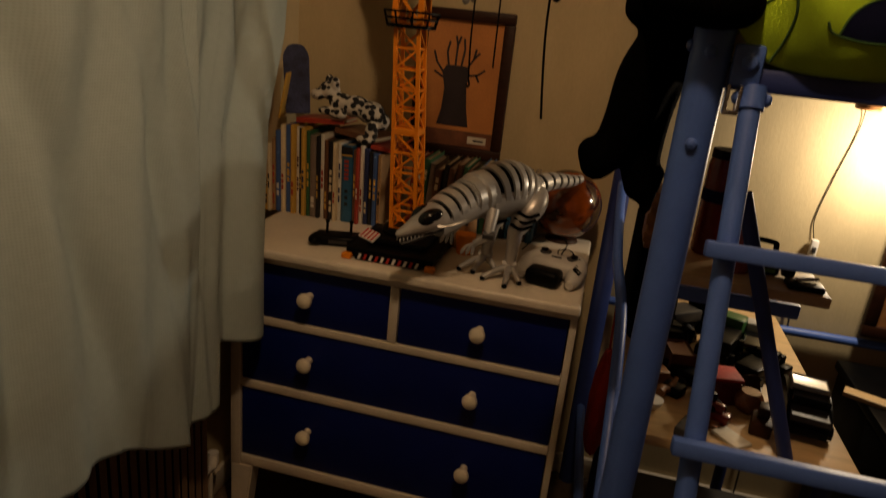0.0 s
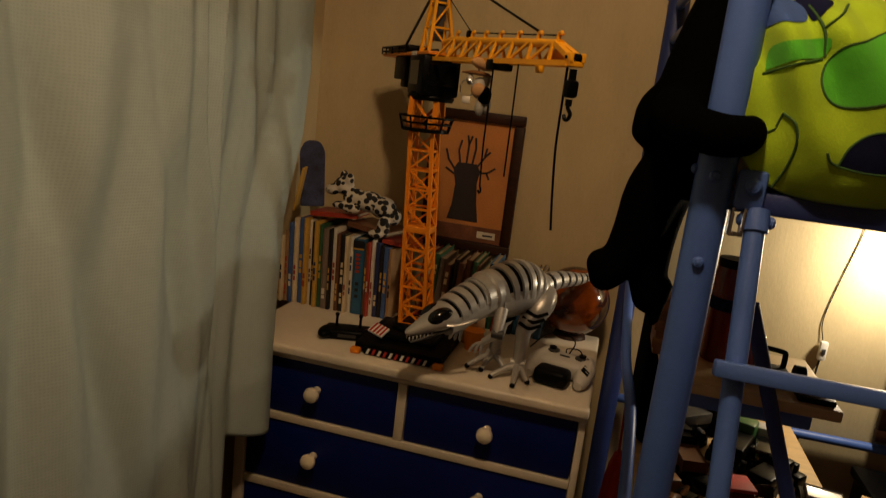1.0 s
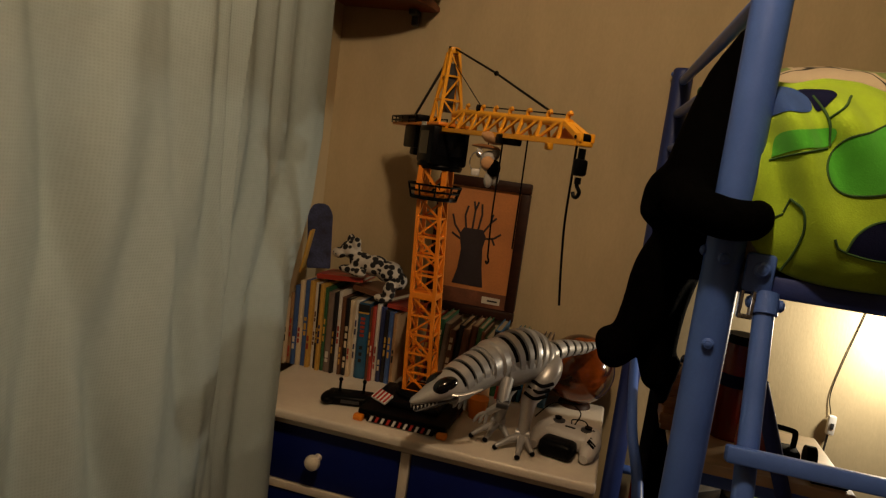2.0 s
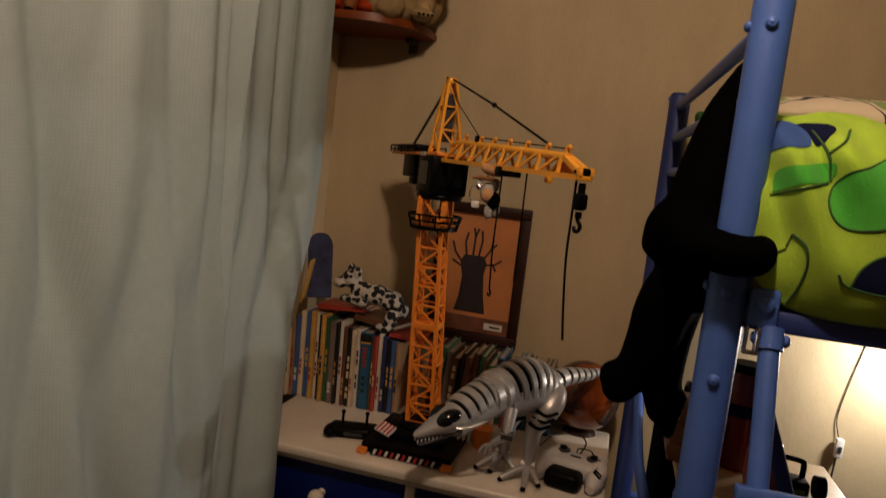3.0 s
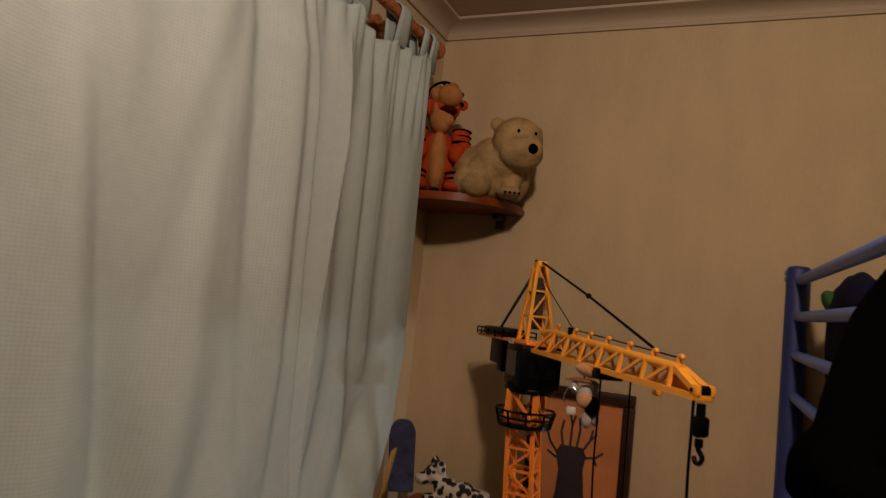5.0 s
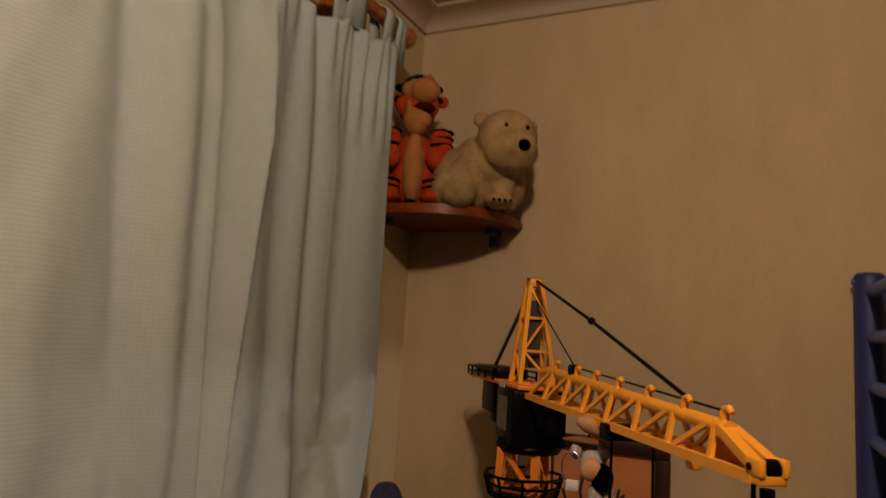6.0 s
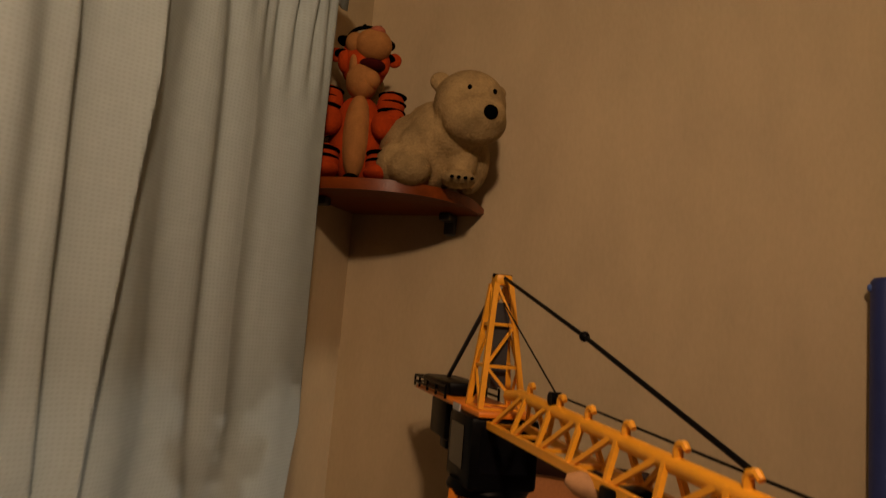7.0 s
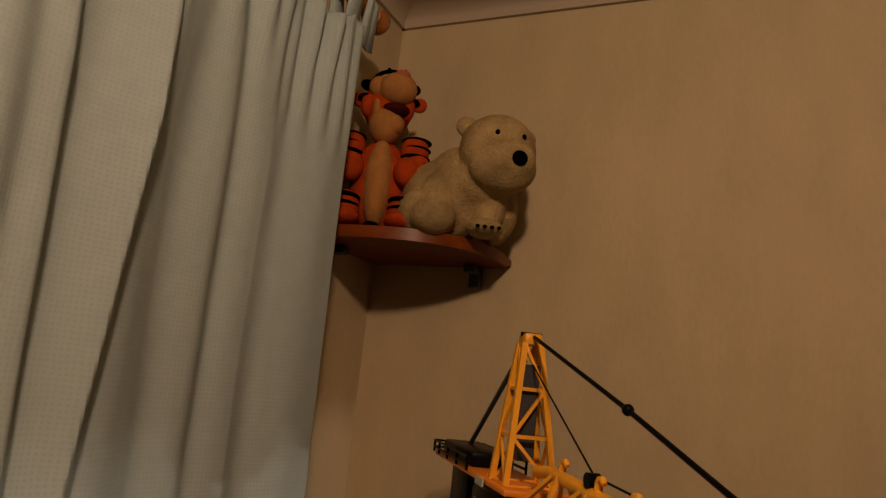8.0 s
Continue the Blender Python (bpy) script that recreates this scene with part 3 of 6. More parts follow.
# hook bracket that joins the ladder
bm = box(1.064, 1.100, -1.058, -1.0485, 1.330, 1.380, 0.005)
plate = part("hook_plate", bm, TUBE, bed)
bolt(plate, (1.084, -1.059, 1.360), (0, -1, 0), 0.0115)
for x in (1.064, 1.078):
    part("hook_clip", box(x, x + 0.004, -1.064, -1.044, 1.296, 1.332, 0.001), STEEL, plate, "bare steel clip")
part("hook_clip", box(1.0645, 1.0815, -1.0645, -1.061, 1.296, 1.302, 0.001), STEEL, plate)

# ladder
ladder = thing("bed_ladder", "blue steel ladder leaning on the bed's side", "ladder")
L = lambda z: -1.034 - 0.385 * (1.36 - z)
for x in (1.096, 1.483):
    part("stile", tube([(x, L(1.326), 1.326), (x, L(0.012), 0.012)], 0.0128, 18), TUBE, ladder)
    part("collar", tube([(x, L(1.330), 1.330), (x, L(1.304), 1.304)], 0.0162, 18), TUBE, ladder)
    part("rubber_foot", tube([(x, L(0.03), 0.03), (x, L(0.0) - 0.002, 0.0)], 0.019, 14), BLACK, ladder)
    bolt(ladder, (x - 0.0175, L(1.317), 1.317), (-1, 0, 0), 0.009)
    bolt(ladder, (x + 0.0175, L(1.317), 1.317), (1, 0, 0), 0.009)
for z in (1.146, 0.925, 0.715, 0.51, 0.305, 0.10):
    y = L(z) - 0.022
    m = Matrix.Translation((0, y, z)) @ Matrix.Rotation(radians(-12), 4, "X")
    bm = box(1.068, 1.515, -0.0105, 0.0105, -0.0100, 0.0100, 0.003, m=m)
    part("rung", bm, TUBE, ladder)

# ---- toy tower crane ----
crane = thing("toy_tower_crane", "tall yellow plastic toy tower crane with a black cab and base", "toy crane")
JD = V(0.572, -0.820, 0)
JN = V(0.820, 0.572, 0)
AX = V(0.478, -0.428, 0)


def J(s, n, z):
    """Along the jib, across it, and up."""
    return AX + JD * s + JN * n + V(0, 0, z)


# base with hazard strip and corner blocks
bm = box(0.392, 0.604, -0.548, -0.330, 0.826, 0.848, 0.005)
box(0.425, 0.572, -0.505, -0.355, 0.848, 0.866, 0.008, bm=bm)
part("base", bm, BLACK, crane)
for x in (0.398, 0.598):
    for y in (-0.552, -0.332):
        part("foot", box(x - 0.012, x + 0.012, y - 0.010, y + 0.010, TOPZ, 0.836, 0.004), ORANGE, crane, "orange corner foot")
part("front_strip", box(0.418, 0.578, -0.556, -0.5485, 0.824, 0.840, 0.002), BLACK, crane)
for i in range(11):
    x = 0.424 + i * 0.0138
    part("hazard_stripe", prism([(x, 0.8262), (x + 0.0062, 0.8262), (x + 0.0112, 0.8395), (x + 0.005, 0.8395)], -0.5578, -0.5562), [WHITEPL, RED][i % 2], crane, smooth=False)
m = Matrix.Translation((0.432, -0.500, 0.868)) @ Matrix.Rotation(radians(28), 4, "X") @ Matrix.Rotation(radians(-20), 4, "Z")
ramp_plate = part("ramp", box(-0.021, 0.021, -0.016, 0.016, -0.003, 0.003, 0.001, m=m), WHITEPL, crane)
for i in range(4):
    part("hazard_stripe", box(-0.017 + i * 0.010, -0.012 + i * 0.010, -0.015, 0.015, 0.0032, 0.0042, m=m), RED, crane)
part("turntable", tube([(0.497, -0.424, 0.862), (0.497, -0.424, 0.872), (0.497, -0.424, 0.882)], [0.055, 0.055, 0.046], 24), BLACK, crane)


def lattice(p0, p1, w0, w1, xa, ya, panels, t, parent, material, name="mast", zig=True):
    """A square lattice mast from p0 to p1, w wide, with flat corner posts, rungs and diagonals on each side."""
    p0, p1, xa, ya = Vector(p0), Vector(p1), Vector(xa), Vector(ya)

    def at(k, i, j):
        w = (w0 + (w1 - w0) * k) / 2
        return p0.lerp(p1, k) + xa * i * w + ya * j * w
    for i, j in ((-1, -1), (1, -1), (1, 1), (-1, 1)):
        part(name + "_post", strip([at(0, i, j), at(1, i, j)], t * 1.5, t * 1.5, xa), material, parent)
    bm = bmesh.new()
    sides = (((-1, -1), (1, -1), ya), ((1, -1), (1, 1), xa), ((1, 1), (-1, 1), ya), ((-1, 1), (-1, -1), xa))
    for a, b, nrm in sides:
        for k in range(panels + 1):
            strip([at(k / panels, *a), at(k / panels, *b)], t * 0.9, t * 0.8, nrm, bm)
        for k in range(panels):
            c, d = (a, b) if (k % 2 or not zig) else (b, a)
            strip([at(k / panels, *c), at((k + 1) / panels, *d)], t * 0.8, t * 0.7, nrm, bm)
    part(name + "_lattice", bm, material, parent)


MA = V(0.499, -0.424, 0.880)
MC = V(0.474, -0.434, 1.345)
MAT_MID = MA.lerp(MC, 0.5)
lattice(MA, MAT_MID, 0.060, 0.056, (1, 0, 0), (0, 1, 0), 5, 0.0056, crane, ORANGE, "lower_mast")
lattice(MAT_MID + V(0, 0, 0.006), MC, 0.056, 0.052, (1, 0, 0), (0, 1, 0), 5, 0.0056, crane, ORANGE, "upper_mast")
part("mast_joint", box(MAT_MID.x - 0.032, MAT_MID.x + 0.032, MAT_MID.y - 0.032, MAT_MID.y + 0.032, MAT_MID.z - 0.006, MAT_MID.z + 0.010, 0.002), ORANGE, crane)
# basket with a rail
bm = tube([(MC.x, MC.y, 1.342), (MC.x, MC.y, 1.350)], 0.056, 10)
for zz, rr in ((1.362, 0.060), (1.376, 0.064)):
    tube([(MC.x + rr * math.cos(t), MC.y + rr * math.sin(t), zz) for t in (k * math.tau / 10 for k in range(11))], 0.0026, 6, bm)
for k in range(10):
    t = k * math.tau / 10
    tube([(MC.x + 0.055 * math.cos(t), MC.y + 0.055 * math.sin(t), 1.345), (MC.x + 0.064 * math.cos(t), MC.y + 0.064 * math.sin(t), 1.377)], 0.0026, 6, bm)
part("basket", bm, BLACK, crane, "black railed basket")
lattice((MC.x, MC.y, 1.350), (MC.x, MC.y, 1.418), 0.060, 0.056, (1, 0, 0), (0, 1, 0), 1, 0.008, crane, ORANGE, "neck")
part("slew_ring", tube([(AX.x, AX.y, 1.412), (AX.x, AX.y, 1.420), (AX.x, AX.y, 1.430)], [0.05, 0.054, 0.05], 24), BLACK, crane)
MJ = Matrix.Translation(AX) @ Matrix(((JD.x, JN.x, 0, 0), (JD.y, JN.y, 0, 0), (0, 0, 1, 0), (0, 0, 0, 1)))
cab = part("cab", box(-0.05, 0.056, -0.045, 0.045, 1.424, 1.512, 0.007, m=MJ), BLACK, crane, "black operator cab")
for a in ((-0.03, 0.03, -0.0462, -0.0448, 1.446, 1.498), (0.0555, 0.0572, -0.032, 0.032, 1.446, 1.5), (0.0, 0.045, 0.0448, 0.0462, 1.446, 1.498)):
    part("cab_window", box(*a, 0.0, m=MJ), GLOSSBLACK, cab)
part("counterweight", box(-0.215, -0.12, -0.032, 0.032, 1.456, 1.512, 0.004, m=MJ), BLACK, crane)
part("hoist_motor", box(-0.185, -0.145, -0.022, 0.022, 1.438, 1.457, 0.004, m=MJ), BLACK, crane)
part("deck", box(-0.318, 0.060, -0.038, 0.038, 1.512, 1.519, 0.002, m=MJ), ORANGE, crane)
part("nameplate", box(-0.045, -0.012, -0.0424, -0.0404, 1.498, 1.519, m=MJ), GREYWHITE, crane)
bm = bmesh.new()
for zz in (1.524, 1.534):
    tube([J(-0.10, -0.040, zz), J(-0.318, -0.040, zz), J(-0.318, 0.040, zz), J(-0.10, 0.040, zz)], 0.0020, 6, bm)
for s in (-0.318, -0.28, -0.22, -0.16, -0.10):
    for n in (-0.040, 0.040):
        tube([J(s, n, 1.517), J(s, n, 1.535)], 0.0020, 6, bm)
tube([J(-0.318, 0, 1.517), J(-0.318, 0, 1.535)], 0.0020, 6, bm)
part("deck_rail", bm, BLACK, crane)
part("ballast", box(-0.30, -0.12, -0.030, 0.030, 1.519, 1.539, 0.005, m=MJ), BLACK, crane)
# A-frame
lattice(J(0.004, 0, 1.519), J(-0.004, 0, 1.680), 0.056, 0.020, JD, JN, 3, 0.0046, crane, YELLOW, "a_frame", zig=True)
part("a_frame_cap", box(-0.017, 0.010, -0.011, 0.011, 1.678, 1.692, 0.003, m=MJ), YELLOW, crane)
part("cap_pin", tube([J(-0.002, -0.013, 1.691), J(-0.002, 0.013, 1.691)], 0.0026, 8), BLACK, crane)
part("ladder_plate", box(-0.004, 0.010, -0.010, 0.010, 1.545, 1.655, m=MJ), DARKGREY, crane)
# jib: one round top chord, two flat lower chords, paired webs
TOPC, BOTC, HW = 1.545, 1.504, 0.023


def top(s):
    return TOPC - 0.0225 * max(0.0, s - 0.1) / 0.465


def bot(s):
    return BOTC - 0.012 * (s - 0.045) / 0.6


def taper(s):
    """How far the chords have drawn together along the jib."""
    return 1.0 - 0.55 * max(0.0, s - 0.06) / 0.56


part("top_chord", tube([J(0.055, 0, 1.540), J(0.10, 0, TOPC), J(0.572, 0, top(0.572))], 0.0068, 12), YELLOW, crane)
for n in (-HW, HW):
    part("lower_chord", strip([J(0.045, n, bot(0.045)), J(0.618, n * taper(0.618), bot(0.618))], 0.0060, 0.0085, (0, 0, 1)), YELLOW, crane)
cells, STEP = 7, 0.0714
for n in (-HW, HW):
    for k in range(cells):
        s0, s1 = 0.06 + k * STEP, 0.06 + (k + 1) * STEP
        mid = s1 - 0.016
        part("web_bar", strip([J(s0 + 0.004, n * taper(s0), bot(s0)), J(mid, n * 0.2, top(mid))], 0.0046, 0.0040, JN), YELLOW, crane)
        part("web_bar", strip([J(s1, n * taper(s1), bot(s1)), J(mid + 0.012, n * 0.2, top(mid))], 0.0056, 0.0044, JN), YELLOW, crane)
for k in range(cells + 1):
    s = 0.06 + k * STEP
    part("cross_tie", strip([J(s, -HW * taper(s), bot(s)), J(s, HW * taper(s), bot(s))], 0.007, 0.004, (0, 0, 1)), YELLOW, crane)
for n in (-0.006, 0.006):
    part("nose_bar", strip([J(0.566, n * 0.7, top(0.566)), J(0.620, n * 1.3, bot(0.62) + 0.008)], 0.0105, 0.008, (0, 0, 1)), YELLOW, crane)
bm = bmesh.new()
vs = [bm.verts.new(p) for p in (J(0.562, 0, top(0.56) - 0.004), J(0.614, 0, bot(0.61) + 0.004), J(0.525, 0, bot(0.53) + 0.003))]
bm.faces.new(vs)
bmesh.ops.solidify(bm, geom=bm.faces[:], thickness=0.004)
part("nose_web", bm, ORANGE, crane, smooth=False)
bm = box(0.606, 0.628, -0.012, 0.012, 1.488, 1.498, 0.002, m=MJ)
for n in (-0.010, 0.010):
    box(0.610, 0.630, n - 0.003, n + 0.003, 1.494, 1.508, 0.002, m=MJ, bm=bm)
part("nose_block", bm, YELLOW, crane)
for n in (-0.0135, 0.0135):
    part("nose_pin", tube([J(0.618, n, 1.501), J(0.618, n * 1.1, 1.501)], 0.0028, 10), BLACK, crane)
part("nose_pulley", tube([J(0.622, -0.006, 1.500), J(0.622, 0.006, 1.500)], 0.0075, 16), BLACK, crane)
for s in (0.13, 0.215, 0.28, 0.35, 0.425, 0.500, 0.566):
    z = top(s) + 0.005
    bm = tube([J(s - 0.004, 0, z - 0.004), J(s - 0.004, 0, z + 0.007), J(s - 0.002, 0, z + 0.0105), J(s + 0.004, 0, z + 0.0115), J(s + 0.008, 0, z + 0.008)], [0.0040, 0.0038, 0.0036, 0.0034, 0.0026], 8)
    part("lug", bm, YELLOW, crane)
part("underside_stop", box(0.508, 0.520, -0.006, 0.006, 1.479, 1.493, 0.003, m=MJ), YELLOW, crane)
part("sheave", tube([J(0.198, -0.006, TOPC + 0.007), J(0.198, 0.006, TOPC + 0.007)], 0.007, 14), BLACK, crane)
# ties and cables
TOPP = J(0.008, 0, 1.688)
part("tie_rod", tube([TOPP, V(0.627, -0.647, 1.617), J(0.502, 0, top(0.5) + 0.016)], 0.0023, 8), BLACK, crane)
part("tie_joint", ball((0.627, -0.647, 1.617), 0.0052, sub=2), BLACK, crane)
part("back_tie", tube([J(-0.005, 0, 1.688), J(-0.245, 0, 1.540)], 0.0036, 8), DARKGREY, crane)
part("thin_cable", tube([J(0.012, 0, 1.655), J(0.200, 0, TOPC + 0.012)], 0.0010, 6), BLACK, crane)
part("jib_cable", tube([J(0.200, 0.004, TOPC + 0.010), J(0.56, 0.004, top(0.56) + 0.013)], 0.0012, 6), BLACK, crane)


def cord(pts, r=0.0016):
    return tube(smoothcurve(pts, 6), r, 6)


part("long_cord", cord([J(0.612, -0.006, 1.49), J(0.608, -0.004, 1.44), J(0.605, -0.002, 1.37), J(0.612, 0.000, 1.30), J(0.620, 0.002, 1.245)], 0.0020), BLACK, crane)
part("cord", cord([J(0.355, -0.01, 1.50), J(0.354, -0.010, 1.42), J(0.353, -0.010, 1.345), J(0.356, -0.008, 1.27)], 0.0018), BLACK, crane)
part("small_hook", tube(smoothcurve([J(0.356, -0.008, 1.272), J(0.362, -0.008, 1.264), J(0.356, -0.008, 1.258), J(0.350, -0.008, 1.262)], 5), 0.002, 6), BLACK, crane)
part("trolley", box(0.345, 0.370, -0.022, 0.022, 1.482, 1.500, 0.003, m=MJ), BLACK, crane)
part("strap", cord([J(0.435, 0.0, 1.495), J(0.432, 0.002, 1.40), J(0.430, 0.003, 1.30)], 0.0016), BLACK, crane)
hk = bmesh.new()
box(0.612, 0.628, -0.010, 0.010, 1.444, 1.470, 0.005, m=MJ, bm=hk)
tube([J(0.620, 0, 1.46), J(0.620, 0, 1.485)], 0.0055, 8, hk)
tube([J(0.620, 0, 1.442), J(0.620, 0, 1.432)], 0.005, 8, hk)
block = part("hook_block", hk, BLACK, crane, "black hook block")
part("hook", tube(smoothcurve([J(0.620, 0, 1.434), J(0.620, 0, 1.429), J(0.629, 0, 1.421), J(0.624, 0, 1.413), J(0.615, 0, 1.413), J(0.611, 0, 1.419)], 5), 0.0030, 8), BLACK, block)

# little soft figure in a brown hat, slung under the jib in a pale harness
c = J(0.318, -0.022, 1.444)
ht = thing("hanging_toy", "small soft figure with a brown hat, slung under the crane", "soft toy")
bm = ball(c + V(0.004, 0.004, 0.004), (0.016, 0.014, 0.020), sub=3)
for o, r in (((0.016, 0.004, 0.020), (0.008, 0.008, 0.013)), ((0.010, -0.004, -0.030), (0.009, 0.009, 0.016)), ((0.022, 0.002, -0.026), (0.008, 0.008, 0.015)), ((-0.014, -0.004, 0.018), (0.007, 0.007, 0.010))):
    ball(c + Vector(o), r, bm, 3)
part("body", bm, FURSNOW, ht)
part("face", ball(c + V(0.006, -0.013, 0.000), (0.013, 0.008, 0.013), sub=3), SCARF, ht, "tan face")
part("jacket", ball(c + V(0.018, -0.008, -0.008), (0.013, 0.012, 0.016), sub=3), FURBLACK, ht, "black jacket")
bm = tube([c + V(-0.030, -0.004, 0.030), c + V(-0.012, -0.002, 0.031), c + V(0.010, 0.0, 0.030), c + V(0.026, 0.0, 0.027)], [0.004, 0.012, 0.012, 0.003], 14, flat=0.35, up=(0, 0, 1))
part("hat_brim", bm, BROWNWOOD, ht, "brown felt brim")
bm = tube([c + V(-0.014, 0.0, 0.052), c + V(-0.004, 0.0, 0.050), c + V(0.012, 0.0, 0.046), c + V(0.028, 0.0, 0.040)], [0.006, 0.013, 0.014, 0.005], 14, flat=0.8, up=(0, 0, 1))
part("hat_crown", bm, SCARF, ht, "tan felt crown")
part("harness", tube([c + V(-0.016 + 0.012 * math.cos(t), -0.014, 0.000 + 0.018 * math.sin(t)) for t in (k * math.tau / 18 for k in range(19))], 0.0011, 8), STEEL, ht, "thin metal ring")
part("buckle", box(c.x - 0.022, c.x - 0.006, c.y - 0.020, c.y - 0.014, c.z - 0.026, c.z - 0.013, 0.003), GREYWHITE, ht)
part("loop", tube([c + V(0, 0, 0.03), c + V(0, 0, 0.055)], 0.0015, 6), BLACK, ht)

# ---- books on the chest ----
rng = random.Random(7)
COVERS = [("cover_cream", (0.66, 0.55, 0.36)), ("cover_teal", (0.02, 0.10, 0.20)), ("cover_brown", (0.13, 0.055, 0.025)), ("cover_white", (0.66, 0.62, 0.54)), ("cover_navy", (0.02, 0.03, 0.10)),
          ("cover_ochre", (0.58, 0.34, 0.06)), ("cover_red", (0.35, 0.04, 0.02)), ("cover_green", (0.03, 0.11, 0.05)), ("cover_black", (0.012, 0.011, 0.012)), ("cover_blue", (0.05, 0.11, 0.30)), ("cover_tan", (0.34, 0.20, 0.09)), ("cover_grey", (0.20, 0.15, 0.12))]
CM = [mat(n, c, 0.42, vary=0.12, scale=25, bump=0.05) for n, c in COVERS]
CW = {n: i for i, (n, c) in enumerate(COVERS)}


def book(x, t, spine_y, depth, h, cover, lean=0.0, bars=0, z=TOPZ, words=None):
    """A standing book: cover board with a rounded spine, page block, printed bars on the spine."""
    ob = thing("book", words or "upright worn children's book in the row on the chest", "book", "books on the chest")
    m = Matrix.Translation((x, 0, z)) @ Matrix.Rotation(lean, 4, "Y")
    n = 6
    arc = [(t * 0.5 - t * 0.5 * math.cos(math.pi * k / n), spine_y - min(0.006, t * 0.22) * math.sin(math.pi * k / n)) for k in range(n + 1)]
    w = 0.0022
    outer = arc + [(t, spine_y + depth), (t - w, spine_y + depth)]
    inner = [(t - w, spine_y + 0.003), (w, spine_y + 0.003), (w, spine_y + depth), (0, spine_y + depth)]
    ring = outer + inner
    bm = bmesh.new()
    lo = [bm.verts.new(m @ V(px, py, 0)) for px, py in ring]
    hi = [bm.verts.new(m @ V(px, py, h)) for px, py in ring]
    for k in range(len(ring)):
        q = (k + 1) % len(ring)
        bm.faces.new((lo[k], lo[q], hi[q], hi[k]))
    k = len(arc)
    for r_, flip in ((lo, True), (hi, False)):
        for quad in ([r_[k - 1], r_[k], r_[k + 1], r_[k + 2]], [r_[0], r_[k + 3], r_[k + 4], r_[k + 5]], r_[:k] + [r_[k + 2], r_[k + 3]]):
            bm.faces.new(quad)
    part("cover", bm, CM[cover], ob)
    part("page_block", box(w, t - w, spine_y + 0.004, spine_y + depth - 0.005, 0.003, h - 0.004, m=m), PAGES, ob)
    front = spine_y - min(0.006, t * 0.22)
    if cover == CW["cover_teal"]:
        part("spine_band", box(0.001, t - 0.001, front - 0.0012, front + 0.003, h * 0.89, h * 0.985, m=m), CM[8], ob, smooth=False)
        part("spine_band", box(0.001, t - 0.001, front - 0.0010, front + 0.003, h * 0.865, h * 0.885, m=m), CM[5], ob, smooth=False)
        for b in range(5):
            part("title_bar", box(t * 0.30, t * 0.68, front - 0.0012, front + 0.002, h * (0.56 + 0.055 * b), h * (0.595 + 0.055 * b), m=m), CM[6], ob, smooth=False)
        for b in range(3):
            part("spine_mark", box(t * 0.36, t * 0.64, front - 0.0012, front + 0.002, h * (0.22 + 0.085 * b), h * (0.265 + 0.085 * b), 0.0008, m=m), CM[8], ob, smooth=False)
    elif bars:
        pale = cover in (0, 3, 5, 10)
        ink = CM[rng.choice((8, 4, 2, 6))] if pale else CM[rng.choice((0, 3, 5, 5))]
        z0 = h * rng.uniform(0.08, 0.40)
        for b in range(bars):
            for k in range(rng.randint(2, 3)):
                step = rng.uniform(0.012, 0.026)
                part("title_bar", box(t * 0.27, t * 0.73, front - 0.0008, front + 0.002, z0, z0 + step * 0.72, m=m), ink, ob, smooth=False)
                z0 += step
                if z0 > h * 0.9:
                    break
            z0 += h * 0.10
            if z0 > h * 0.82:
                break
    return ob


x = 0.055
seq = [(0.009, .175, "cover_ochre"), (0.008, .185, "cover_cream"), (0.010, .200, "cover_tan"), (0.014, .222, "cover_blue"), (0.012, .238, "cover_cream"), (0.015, .240, "cover_blue"), (0.012, .242, "cover_ochre"), (0.009, .238, "cover_white"),
       (0.009, .236, "cover_black"), (0.011, .240, "cover_ochre"), (0.010, .232, "cover_green"), (0.018, .222, "cover_grey"), (0.008, .224, "cover_black"), (0.011, .228, "cover_white"), (0.010, .215, "cover_brown"), (0.014, .214, "cover_black"),
       (0.009, .212, "cover_cream"), (0.009, .212, "cover_white"), (0.032, .208, "cover_teal"), (0.008, .200, "cover_brown"), (0.008, .205, "cover_red"), (0.009, .212, "cover_white"), (0.012, .206, "cover_navy"), (0.010, .20, "cover_black"),
       (0.012, .196, "cover_blue"), (0.010, .194, "cover_tan")]
for i, (t, h, c) in enumerate(seq):
    words = "thick teal book with red printed spine bars, standing in the row" if c == "cover_teal" else None
    book(x, t, -0.296 + rng.uniform(-0.008, 0.012), 0.19 + rng.uniform(0, 0.03), h, CW[c], radians(-1.4), 4 if c == "cover_teal" else rng.choice((1, 1, 2)), words=words)
    x += t + 0.0012
x = max(x, 0.43)
for i in range(24):
    t = rng.uniform(0.009, 0.019)
    book(x, t, -0.205 + rng.uniform(-0.012, 0.012), 0.13 + rng.uniform(0, 0.03), 0.180 - 0.0006 * i + rng.uniform(-0.014, 0.010), rng.choice((2, 2, 7, 10, 8, 4, 1, 2, 11, 6)), radians(rng.uniform(3.0, 4.5)), rng.choice((0, 1, 2)))
    x += t + 0.0018
    if x > 0.775:
        break


